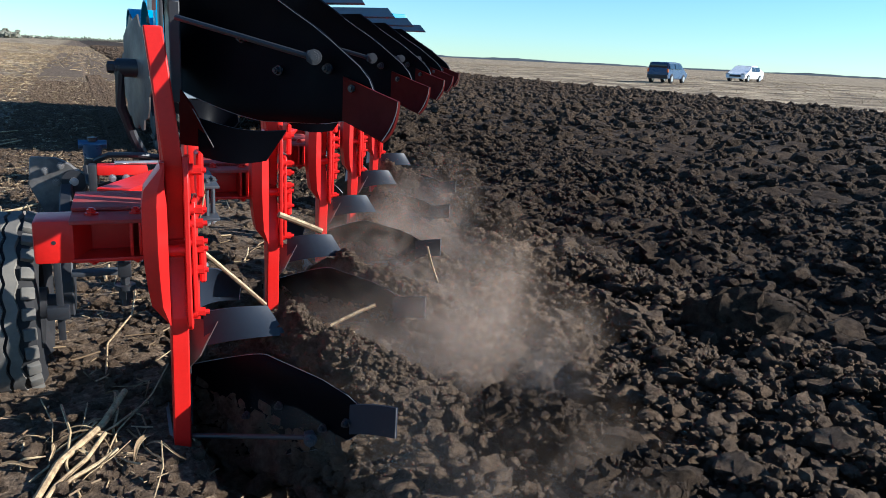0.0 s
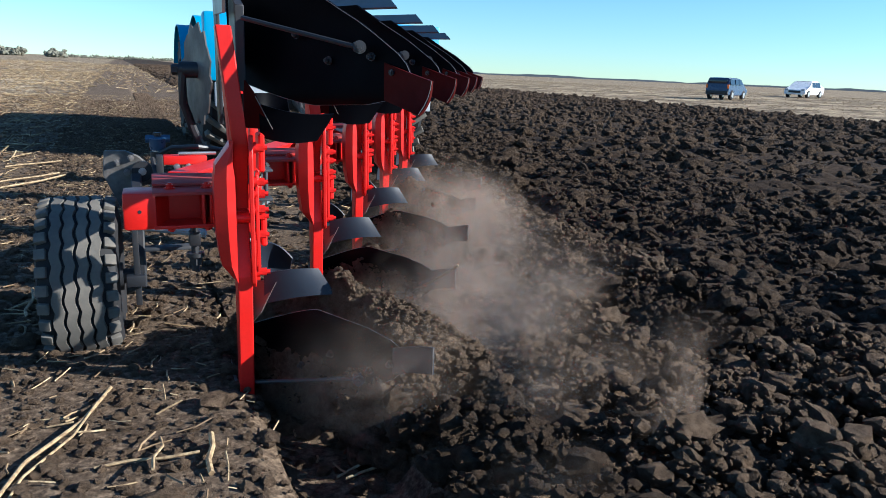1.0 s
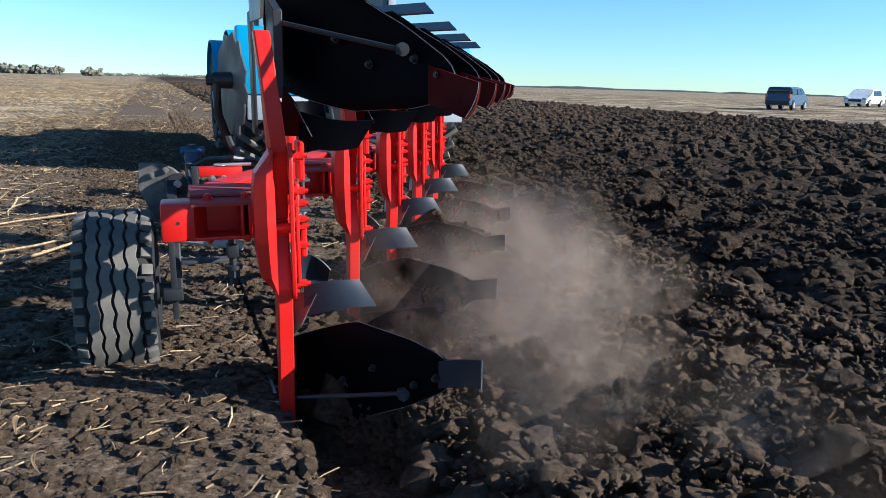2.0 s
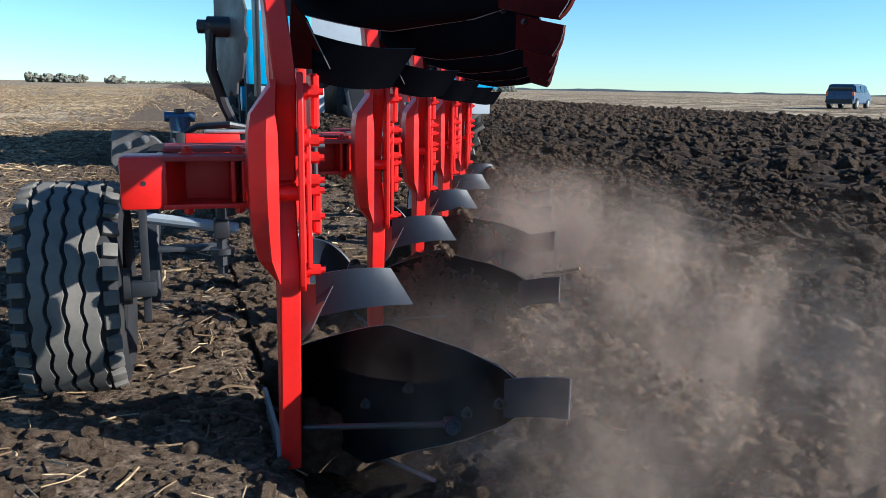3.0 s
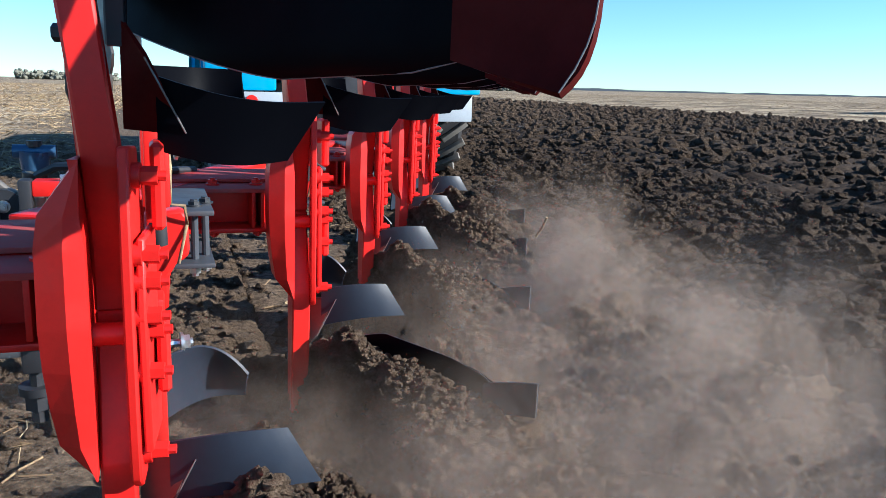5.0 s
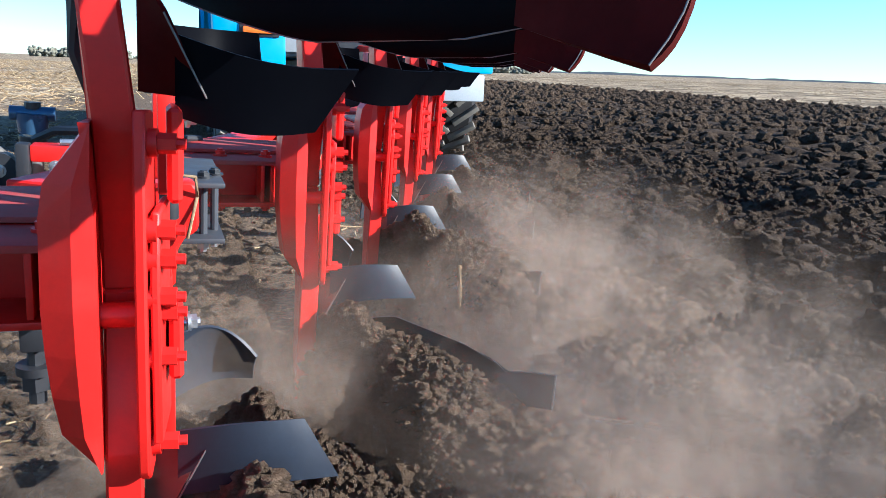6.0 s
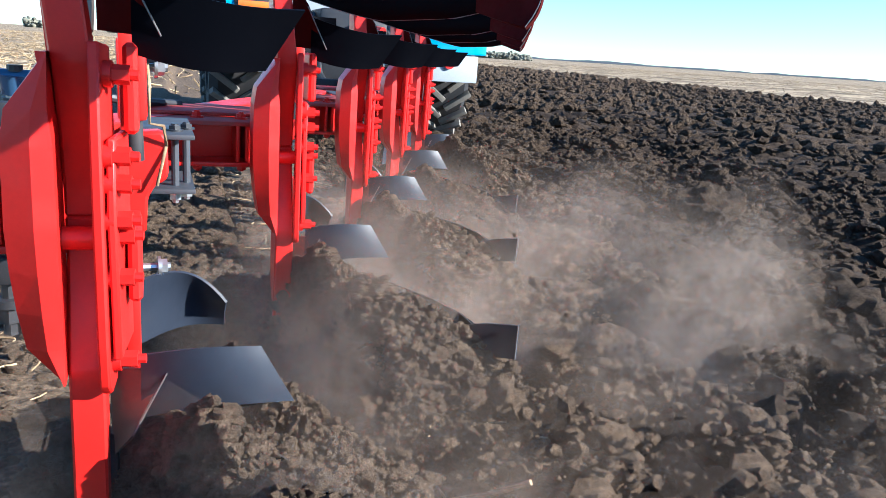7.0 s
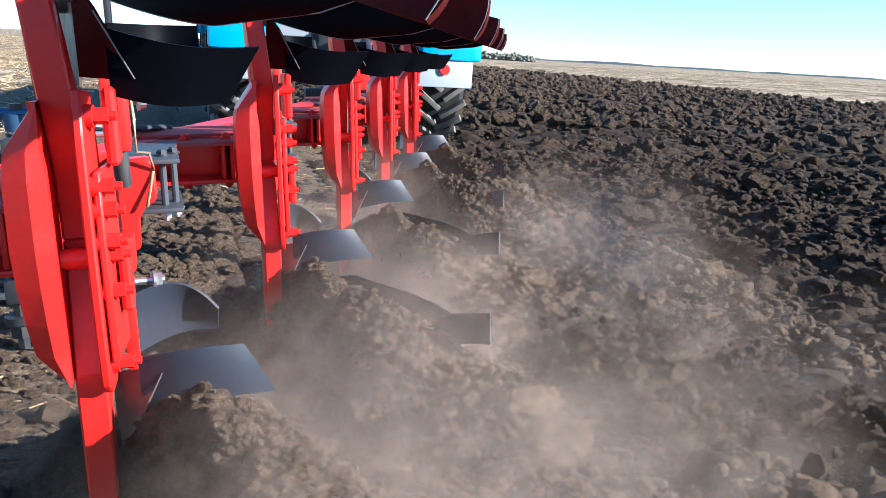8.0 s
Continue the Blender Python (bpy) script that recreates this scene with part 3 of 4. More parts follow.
def build_tractor():
    root = new("tractor")
    wheels = []
    for s in (-1, 1):
        for y, nm in ((0.0, "rear"), (2.85, "front")):
            w = part("wheel", wheel_bm(0.735, 0.58, 40), RUBBER, root, "large black lugged tractor tyre")
            add_lugs(w, 0.78, 0.58, 22)
            part("rim", disc_bm(0.42, -0.2, 0.2, 24), GREY, w)
            part("hub", disc_bm(0.14, -0.3, 0.3, 12), BLUE, w)
            wheels.append((w, (s * 1.08, y, 0.78)))
            fb = sheet_bm(lambda u, v: ((-0.33 + 0.66 * v) + s * 1.08, y + math.cos(0.35 + u * 2.45) * 0.92, 0.80 + math.sin(0.35 + u * 2.45) * 0.88), 14, 2, 0.012)
            part("fender", fb, BLUE, root)
        part("mudguard", box_bm(s * 0.95 - 0.34, s * 0.95 + 0.34, -1.06, -1.0, 0.66, 0.93, 0.015), GREY, root, "dusty light grey panel")
        part("side_panel", box_bm(s * 1.06 - 0.33, s * 1.06 + 0.33, -1.04, -0.80, 0.94, 1.68, 0.03), BLUE, root)
        lamp = part("tail_light", box_bm(s * 0.97 - 0.15, s * 0.97 + 0.15, -1.075, -1.03, 1.24, 1.30, 0.01), ORANGE, root, "orange tail light")
        part("lamp_rim", box_bm(s * 0.97 - 0.18, s * 0.97 + 0.18, -1.055, -1.03, 1.21, 1.33, 0.008), BLACK, lamp)
        part("reflector", rod_bm((s * 0.97, -1.055, 0.845), (s * 0.97, -1.085, 0.845), 0.055, 20), RED, root, "round red reflector")
    part("chassis", box_bm(-0.42, 0.42, -0.75, 4.2, 0.62, 1.02, 0.03), BLACK, root)
    part("rear_housing", box_bm(-0.34, 0.34, -0.95, -0.3, 0.6, 1.3, 0.05), BLACK, root)
    part("hood", box_bm(-0.55, 0.55, 2.0, 4.6, 1.02, 1.95, 0.08), BLUE, root)
    cab = part("cab", box_bm(-0.85, 0.85, 0.35, 1.95, 1.05, 1.62, 0.05), GREY, root)
    for s in (-1, 1):
        for y in (0.42, 1.88):
            part("cab_post", box_bm(s * 0.8 - 0.05, s * 0.8 + 0.05, y - 0.05, y + 0.05, 1.6, 2.75, 0.01), GREY, cab)
        part("side_glass", box_bm(s * 0.8 - 0.012, s * 0.8 + 0.012, 0.47, 1.83, 1.62, 2.7, 0), GLASS, cab)
    part("rear_glass", box_bm(-0.75, 0.75, 0.41, 0.43, 1.78, 2.7, 0), GLASS, cab)
    part("front_glass", box_bm(-0.75, 0.75, 1.87, 1.89, 1.62, 2.7, 0), GLASS, cab)
    part("cab_roof", box_bm(-0.92, 0.92, 0.28, 2.02, 2.74, 2.92, 0.06), GREY, cab, "light grey cab roof")
    part("rear_panel", box_bm(-0.72, 0.72, 0.30, 0.345, 1.1, 1.75, 0.02), GREY, cab)
    for s in (-1, 1):
        part("lift_arm", rod_bm((s * 0.35, -0.8, 0.72), (s * 0.42, -1.75, 0.62), 0.035), BLACK, root)
        part("lift_rod", rod_bm((s * 0.36, -0.65, 1.25), (s * 0.4, -1.4, 0.66), 0.022), BLACK, root)
    part("top_link", rod_bm((0, -0.9, 1.15), (0.05, -1.9, 1.1), 0.03), RED, root)
    part("exhaust", rod_bm((0.35, 2.6, 1.9), (0.35, 2.6, 3.0), 0.05), BLACK, root)
    tagged(root, "blue and grey four-wheel tractor pulling a plough", "tractor")
    return root, wheels


# ---- the plough ----
ROW = Vector((0.4384, 0.8988, -0.0067))    # from one body to the next
ZC = 0.672                                # middle of the beam


def hexbolt_bm(p, d, r, ln, bm=None):
    bm = bm or bmesh.new()
    p, d = Vector(p), Vector(d).normalized()
    rod_bm(p, p + d * ln * 0.25, r * 1.35, 12, bm)
    rod_bm(p + d * ln * 0.2, p + d * ln * 0.75, r, 6, bm)
    rod_bm(p + d * ln * 0.7, p + d * ln, r * 0.55, 8, bm)
    return bm


def mould_edge(z):
    """How far to the right the mouldboard reaches at height z."""
    ks = ((-0.09, 0.22), (0.0, 0.315), (0.06, 0.385), (0.16, 0.475), (0.21, 0.49), (0.26, 0.482), (0.29, 0.44), (0.305, 0.38), (0.315, 0.27))
    for (a, p), (b, q) in zip(ks, ks[1:]):
        if z <= b:
            return p + (q - p) * (z - a) / (b - a)
    return ks[-1][1]


def mouldboard_point(u, v, droop=0.17):
    z = -0.09 + 0.405 * (1 - (1 - v) ** 1.25)
    x = 0.03 + (mould_edge(z) - 0.03) * u
    z -= droop * (1 - u) ** 1.5 * max(0.0, (z - 0.10) / 0.215)
    return Vector((x, 0.38 - 1.5 * x + 0.12 * math.sin(u * math.pi) * (0.12 - z) - 0.35 * (z - 0.14) * (1 - u), z))


def skim_point(u, v):
    x = 0.098 + (0.193 + 0.054 * (1 - v)) * u
    z = 0.318 + 0.112 * v + (0.03 * (1 - v) + 0.012 * v) * u + 0.014 * math.sin(u * math.pi) * (1 - v) + 0.012 * math.sin(u * math.pi) * v
    return Vector((x, 0.085 - 0.02 * u - 0.03 * u * (1 - v) - 0.02 * math.sin(u * math.pi), z))


def round_plate(u, v):
    """A guard with a rounded upper corner, ahead of the skimmer."""
    x = 0.085 + 0.185 * u
    top = 0.455 - 0.085 * u ** 3
    return Vector((x, 0.45 + 0.10 * u + 0.05 * math.sin(u * math.pi) - 0.05 * v * v, 0.30 + (top - 0.30) * v))


def build_body(root, up):
    """One plough body with its leg; up mirrors it above the beam."""
    f = (lambda bm: flip(bm, ZC)) if up else (lambda bm: bm)
    tip = 0.07 if up else -0.06
    prof = [(0.012, tip), (0.006, 0.30), (0.0, 0.445), (0.045, 0.57), (0.055, 0.63), (0.055, ZC), (0.10, ZC), (0.10, 0.60), (0.095, 0.45), (0.08, 0.25), (0.07, tip)]
    lean = -0.22 if up else -0.02
    leg = part("leg", f(plate_bm([(lean * max(0.0, 0.45 - z) * 0.5, y, z) for y, z in prof], 0.05, (1, 0, 0), bevel=0.004)), RED, root)
    frog = plate_bm([(0.03, 0.10, 0.0), (0.03, 0.30, -0.06), (0.03, 0.30, 0.16), (0.03, 0.11, 0.28)], 0.03, (1, 0, 0), bevel=0.003)
    part("frog", f(frog), BLACK, leg)
    droop = 0.08 if up else 0.17
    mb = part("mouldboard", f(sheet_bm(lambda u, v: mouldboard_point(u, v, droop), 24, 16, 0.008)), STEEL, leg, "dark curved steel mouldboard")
    tail = sheet_bm(lambda u, v: Vector((0.455 + 0.092 * u, -0.318 - 0.135 * u + 0.012 * math.sin(u * 3), 0.165 + 0.042 * u + 0.092 * v)), 8, 4, 0.008)
    if up:
        tail = sheet_bm(lambda u, v: Vector((0.425 + 0.090 * u - 0.038 * u * v * v, -0.290 - 0.175 * u + 0.012 * math.sin(u * 3), 0.172 + 0.048 * u + 0.112 * v - 0.016 * u * v + 0.012 * math.sin(v * math.pi) * u)), 8, 6, 0.008)
    part("tail_piece", f(tail), RUST if up else BLADE, mb, "dark red tail piece" if up else "")
    rim = [mouldboard_point(1, v / 14, droop) for v in range(2, 15)] + [mouldboard_point(1 - u / 14, 1, droop) for u in range(1, 14)]
    if up:
        rim = [Vector((p.x, p.y, 2 * ZC - p.z)) for p in rim]
    tube("worn_edge", rim, 0.0011, WORN, mb, "bright worn edge")
    edge = [Vector((0.515 - 0.038 * (k / 4) ** 2, -0.463, 0.220 + 0.096 * k / 4)) if up else Vector((0.547, -0.453, 0.207 + 0.092 * k / 4)) for k in range(5)]
    if up:
        edge = [Vector((p.x, p.y, 2 * ZC - p.z)) for p in edge]
    tube("worn_tip", edge, 0.0010 if up else 0.0018, WORN, mb)
    for x, y, z in ((0.45, -0.312, 0.20), (0.40, -0.24, 0.155), (0.30, -0.09, 0.17), (0.22, 0.03, 0.09)):
        part("mouldboard_bolt", f(hexbolt_bm((x, y, z), (-0.8, -0.55, 0), 0.010, 0.022)), BLACK, mb)
    part("share", f(sheet_bm(lambda u, v: Vector((0.0 + 0.36 * u, 0.62 - 0.62 * u - 0.12 * v, -0.13 + 0.05 * v)), 8, 3, 0.01)), WORN, leg)
    part("landside", f(plate_bm([(-0.014, -0.02, -0.11), (-0.014, 0.42, -0.12), (-0.014, 0.40, 0.02), (-0.014, 0.06, 0.03)], 0.01, (1, 0, 0))), WORN, leg)
    rod = part("stay_rod", f(rod_bm((0.045, 0.03, 0.045), (0.352, -0.235, 0.128), 0.008, 8)), BLACK, leg, "thin steel stay rod")
    part("stay_clevis", f(box_bm(0.345, 0.375, -0.250, -0.215, 0.112, 0.142, 0.006, hexbolt_bm((0.36, -0.245, 0.128), (-0.3, -1, 0), 0.015, 0.034))), TRAY, rod)
    # skimmer beside the leg; the upper plates take the steel blackened for shade
    sk = part("skimmer", f(sheet_bm(skim_point, 12, 6, 0.006)), STEEL if up else BLADE, leg, "dark skimmer blade with shade in its black" if up else "blue-grey skimmer blade")
    shin = sheet_bm(lambda u, v: Vector((0.050 + (0.032 + 0.056 * v) * u, 0.112 - 0.036 * u, 0.235 + 0.055 * u + (0.165 - 0.05 * u) * v)), 5, 5, 0.007)
    part("skimmer_share", f(shin), RUST if up else SHIN, sk)
    part("skimmer_edge", f(rod_bm((0.084, 0.070, 0.292), (0.139, 0.068, 0.402), 0.0014, 6)), WORN, sk)
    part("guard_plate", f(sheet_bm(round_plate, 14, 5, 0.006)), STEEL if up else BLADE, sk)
    part("skimmer_stem", f(box_bm(0.075, 0.098, 0.18, 0.22, 0.36, 0.56, 0.004)), RED, sk)
    part("adjusting_bolt", f(rod_bm((0.07, 0.475, 0.466), (0.150, 0.487, 0.464), 0.009, 8, hexbolt_bm((0.128, 0.484, 0.464), (1, 0.1, 0), 0.017, 0.026))), ZINC, sk, "bright zinc adjusting bolt")
    return leg


def build_bracket(root):
    """The clamp that holds a pair of legs: a bowed cheek, a bolted flange and its bolts."""
    zs = [0.438, 0.495, 0.55, 0.61, ZC, 0.73, 0.79, 0.835, 0.912]
    bow = [-0.002, -0.046, -0.055, -0.061, -0.064, -0.063, -0.062, -0.055, -0.002]
    bm = bmesh.new()
    rear, front = [], []
    for z, w in zip(zs, bow):
        r = -0.001 - max(0.0, z - 0.80) * 0.14
        k = 0.006 * math.sin((z - 0.438) / 0.474 * math.pi)
        rear.append([bm.verts.new((w - 0.004, -0.016 - k, z)), bm.verts.new((w * 0.42 - 0.002, -0.034 - k, z)), bm.verts.new((r, -0.030 - k, z))])
        front.append([bm.verts.new((w - 0.004, 0.062, z)), bm.verts.new((w * 0.45 - 0.002, 0.062, z)), bm.verts.new((-0.001, 0.062, z))])
    for g, h in ((rear, rear), (front, front)):
        for i in range(len(zs) - 1):
            for j in range(2):
                bm.faces.new((g[i][j], g[i][j + 1], g[i + 1][j + 1], g[i + 1][j]))
    for i in range(len(zs) - 1):
        for j in (0, 2):
            bm.faces.new((rear[i][j], rear[i + 1][j], front[i + 1][j], front[i][j]))
    for i in (0, -1):
        for j in range(2):
            bm.faces.new((rear[i][j], rear[i][j + 1], front[i][j + 1], front[i][j]))
    bmesh.ops.remove_doubles(bm, verts=bm.verts, dist=0.0004)
    cheek = part("clamp_cheek", bm, RED, root, soft=False)
    # flange: a long plate on the leg's right side, edge to the rear, bolt heads on its outer face
    d, nrm = Vector((0.14, 0.990, 0)), Vector((0.990, -0.14, 0))
    o = Vector((0.058, -0.036, 0))
    out = [(0.020, 0.412), (0.004, 0.43), (0.0, 0.50), (-0.002, ZC), (0.0, 0.85), (0.010, 0.93), (0.080, 0.925), (0.100, 0.80), (0.105, ZC), (0.098, 0.55), (0.060, 0.42)]
    flange = part("clamp_flange", plate_bm([o + d * w + Vector((0, 0, z)) for w, z in out], 0.015, tuple(-nrm), bevel=0.003), RED, root)
    inner = part("bracket_block", plate_bm([(0.086, 0.02, 0.545), (0.086, 0.02, 0.655), (0.086, 0.10, 0.655), (0.086, 0.10, 0.545)], 0.020, (1, 0, 0), bevel=0.006), RED, root)
    part("bracket_plate", plate_bm([(0.064, -0.026, 0.47), (0.062, -0.028, 0.70), (0.064, -0.024, 0.80), (0.078, 0.09, 0.80), (0.078, 0.09, 0.47)], 0.012, (1, 0, 0), bevel=0.003), RED, root)
    part("bracket_block", plate_bm([(0.086, 0.03, 0.80), (0.086, 0.03, 0.93), (0.086, 0.12, 0.93), (0.086, 0.12, 0.80)], 0.020, (1, 0, 0), bevel=0.006), RED, root)
    for z, y in ((0.887, 0.05), (0.775, 0.03), (0.735, 0.035), (0.682, 0.035), (0.656, 0.06), (0.595, 0.04), (0.462, 0.055)):
        part("bolt", hexbolt_bm(o + d * (0.006 + y * 0.6) + Vector((0, 0, z)), nrm, 0.0138, 0.046), RED, flange)
    pin = part("shear_pin", rod_bm((-0.004, 0.02, 0.648), (0.052, 0.02, 0.648), 0.018, 14), RED, root)
    return [cheek, flange, inner, pin]


def build_plough():
    root = new("reversible_plough")
    build_body(root, False)
    build_body(root, True)
    build_bracket(root)
    first = list(root.children)
    for k in range(1, 5):
        for o in first:
            c = copy_thing(o, Matrix.Translation(ROW * k) @ o.matrix_basis)
            c.parent = root
    # main beam: an open channel along the row of legs, with flanges and cross plates
    d = ROW.normalized()
    n = Vector((d.y, -d.x, 0))
    def along(s, off, z):
        p = ROW * s + n * off
        return (p.x, p.y, z + p.z)
    def bar(name, s0, s1, o0, o1, z0, z1, mat=RED, label=""):
        bm = bmesh.new()
        vs = [bm.verts.new(along(s, o, z)) for s in (s0, s1) for o in (o0, o1) for z in (z0, z1)]
        for q in ((0, 1, 3, 2), (4, 6, 7, 5), (0, 4, 5, 1), (2, 3, 7, 6), (0, 2, 6, 4), (1, 5, 7, 3)):
            bm.faces.new([vs[i] for i in q])
        bmesh.ops.bevel(bm, geom=list(bm.edges), offset=0.004, segments=1, affect="EDGES")
        return part(name, bm, mat, root, label)
    bar("main_beam", 0.45, 5.3, -0.44, -0.32, 0.63, 0.735)
    for k in range(5):
        o = ROW * k
        z0, z1 = 0.607 + o.z, 0.733 + o.z
        left = -0.256 if k == 0 else -0.34
        tubeb = part("cross_tube", box_bm(o.x + left, o.x + 0.02, o.y + 0.20, o.y + 0.22, z0, z1, 0.003), RED, root)
        part("cross_flange", box_bm(o.x + left, o.x - 0.002, o.y + 0.075, o.y + 0.201, z1 - 0.012, z1, 0.003), RED, tubeb, "red flange with dried soil on top").data.materials[0] = MUDDY
        part("cross_flange", box_bm(o.x + left, o.x - 0.002, o.y + 0.085, o.y + 0.201, z0, z0 + 0.012, 0.003), RED, tubeb)
        for x in (-0.10, -0.075):
            part("gusset", box_bm(o.x + x, o.x + x + 0.010, o.y + 0.09, o.y + 0.201, z0 + 0.013, z1 - 0.013, 0.002), RED, tubeb)
        part("top_plate", box_bm(o.x + left, o.x + 0.01, o.y + 0.20, o.y + 0.46, z1 + 0.002, z1 + 0.012, 0.003), MUDDY, tubeb)
        for x in (-0.20, -0.08):
            part("beam_bolt", hexbolt_bm((o.x + x, o.y + 0.16, z1), (0, 0, 1), 0.014, 0.020), RED, tubeb)
            part("beam_bolt", hexbolt_bm((o.x + x, o.y + 0.14, z0), (0, 0, -1), 0.014, 0.020), RED, tubeb)
        # trip casting with steel trays and two upright studs
        out = [(0.066, 0.530), (0.066, 0.745), (0.140, 0.750), (0.152, 0.735), (0.154, 0.660), (0.146, 0.645), (0.128, 0.638), (0.112, 0.610), (0.108, 0.535)]
        cast = part("trip_casting", plate_bm([(o.x + x, o.y + 0.50, z + o.z) for x, z in out], 0.06, (0, 1, 0), bevel=0.006), RED, root)
        part("trip_lug", box_bm(o.x + 0.07, o.x + 0.10, o.y + 0.36, o.y + 0.44, 0.52, 0.60, 0.01), RED, cast)
        part("steel_tray", box_bm(o.x + 0.08, o.x + 0.210, o.y + 0.57, o.y + 0.93, 0.724 + o.z, 0.736 + o.z, 0.004), TRAY, cast, "bare steel clamp tray")
        part("steel_tray", box_bm(o.x + 0.11, o.x + 0.212, o.y + 0.59, o.y + 0.84, 0.600 + o.z, 0.612 + o.z, 0.004), TRAY, cast, "bare steel clamp tray")
        for x, y in ((0.170, 0.64), (0.196, 0.68)):
            stud = part("stud", rod_bm((o.x + x, o.y + y, 0.585 + o.z), (o.x + x, o.y + y, 0.75 + o.z), 0.009, 10), TRAY, cast)
            part("nut", hexbolt_bm((o.x + x, o.y + y, 0.60 + o.z), (0, 0, -1), 0.014, 0.028), ZINC, stud)
            part("nut", hexbolt_bm((o.x + x, o.y + y, 0.736 + o.z), (0, 0, 1), 0.014, 0.016), BLACK, stud)
        part("pivot_tube", box_bm(o.x + 0.068, o.x + 0.116, o.y + 0.26, o.y + 0.36, 0.795, 0.935, 0.008), RED, root)
        part("pivot_pin", rod_bm((o.x + 0.094, o.y + 0.31, 0.72), (o.x + 0.092, o.y + 0.30, 0.80), 0.016, 12), BLACK, root)
        tube("tied_cord", [(o.x + 0.115, o.y + 0.47, 0.905), (o.x + 0.12, o.y + 0.46, 0.84), (o.x + 0.118, o.y + 0.46, 0.77), (o.x + 0.145, o.y + 0.47, 0.765), (o.x + 0.15, o.y + 0.5, 0.72), (o.x + 0.13, o.y + 0.48, 0.64)], 0.0035, STRAW, root, "frayed straw-coloured cord")
    # blunt rear end of the first cross tube
    cap = part("end_cap", box_bm(-0.35, -0.245, 0.085, 0.22, 0.607, 0.733, 0.012), RED, root)
    part("cap_cheek", plate_bm([(-0.247, 0.09, 0.612), (-0.247, 0.09, 0.728), (-0.205, 0.198, 0.728), (-0.205, 0.198, 0.612)], 0.005, (0.3, 1, 0)), RED, cap)
    part("cap_weld", rod_bm((-0.298, 0.084, 0.67), (-0.298, 0.088, 0.67), 0.006, 10), BLACK, cap)
    # headstock
    h = ROW * 5.2
    part("headstock", box_bm(h.x - 0.62, h.x - 0.34, h.y + 0.05, h.y + 0.35, 0.50, 1.05, 0.02), RED, root)
    part("cross_shaft", box_bm(h.x - 0.95, h.x + 0.05, h.y + 0.36, h.y + 0.46, 0.56, 0.68, 0.015), BLACK, root)
    part("turnover_cylinder", rod_bm((h.x - 0.5, h.y + 0.1, 1.05), (h.x - 0.65, h.y - 0.75, 0.83), 0.045, 14), BLACK, root)
    # wheel carrier
    tube("valve_hose", [(-0.215, 1.16, 0.74), (-0.16, 1.12, 0.77), (-0.05, 1.05, 0.78), (0.05, 1.10, 0.76), (0.2, 1.3, 0.74)], 0.012, BLACK, root)
    tube("valve_hose", [(-0.25, 1.14, 0.72), (-0.24, 1.08, 0.66), (-0.20, 1.02, 0.66), (-0.10, 0.98, 0.69)], 0.011, BLACK, root)
    cyl = part("depth_cylinder", rod_bm((-0.228, 1.21, 0.62), (-0.224, 1.20, 0.76), 0.024, 14), ZINC, root)
    part("cylinder_gland", rod_bm((-0.226, 1.205, 0.715), (-0.225, 1.203, 0.745), 0.033, 14), BLACK, cyl)
    part("cylinder_head", rod_bm((-0.224, 1.203, 0.752), (-0.222, 1.20, 0.805), 0.034, 16, r2=0.042), PIPE, cyl, "blue hydraulic cylinder head")
    part("cross_port", rod_bm((-0.275, 1.20, 0.802), (-0.168, 1.20, 0.802), 0.019, 14), PIPE, cyl, "blue cross fitting")
    part("cylinder_cap", rod_bm((-0.222, 1.20, 0.815), (-0.222, 1.20, 0.832), 0.020, 10), BLACK, cyl)
    ear = [(-0.454, 0.754), (-0.364, 0.753), (-0.311, 0.73), (-0.257, 0.68), (-0.250, 0.625), (-0.262, 0.601), (-0.330, 0.588), (-0.338, 0.50), (-0.402, 0.495), (-0.440, 0.585), (-0.466, 0.641)]
    ep = part("stop_plate", plate_bm([(x, 1.16 - (x + 0.36) * 0.2, z) for x, z in ear], 0.022, (0.2, 1, 0), bevel=0.004), EAR, root, "worn black and grey slotted stop plate")
    boss = part("pivot_boss", rod_bm((-0.295, 1.12, 0.662), (-0.295, 1.17, 0.662), 0.046, 20), BLACK, ep)
    part("pivot_nut", hexbolt_bm((-0.295, 1.122, 0.662), (0, -1, 0), 0.013, 0.02), ZINC, boss)
    for x, z in ((-0.342, 0.722), (-0.362, 0.655), (-0.40, 0.70)):
        part("bolt", hexbolt_bm((x, 1.155 - (x + 0.36) * 0.2, z), (0, -1, 0), 0.011, 0.020), WORN, ep)
    carrier = part("wheel_bracket", box_bm(-0.205, -0.02, 0.98, 1.05, 0.708, 0.748, 0.006), RED, root)
    part("bracket_post", box_bm(-0.235, -0.205, 0.97, 1.02, 0.60, 0.752, 0.006), BLACK, carrier)
    part("grease_cap", rod_bm((-0.185, 0.955, 0.628), (-0.185, 0.955, 0.648), 0.013, 12), YELLOW, carrier, "small yellow grease cap")
    for x in (-0.15, -0.10, -0.02):
        part("bolt", hexbolt_bm((x, 0.975, 0.70), (0, -1, 0), 0.011, 0.026), ZINC, carrier)
    part("pressure_line", rod_bm((-0.14, 0.99, 0.757), (0.02, 1.0, 0.757), 0.008, 8), ZINC, carrier)
    part("wheel_arm", plate_bm([(-0.345, 0.74, 0.22), (-0.345, 0.86, 0.22), (-0.345, 1.14, 0.56), (-0.345, 1.10, 0.66), (-0.345, 0.98, 0.62), (-0.345, 0.74, 0.36)], 0.045, (1, 0, 0), bevel=0.006), BLACK, root)
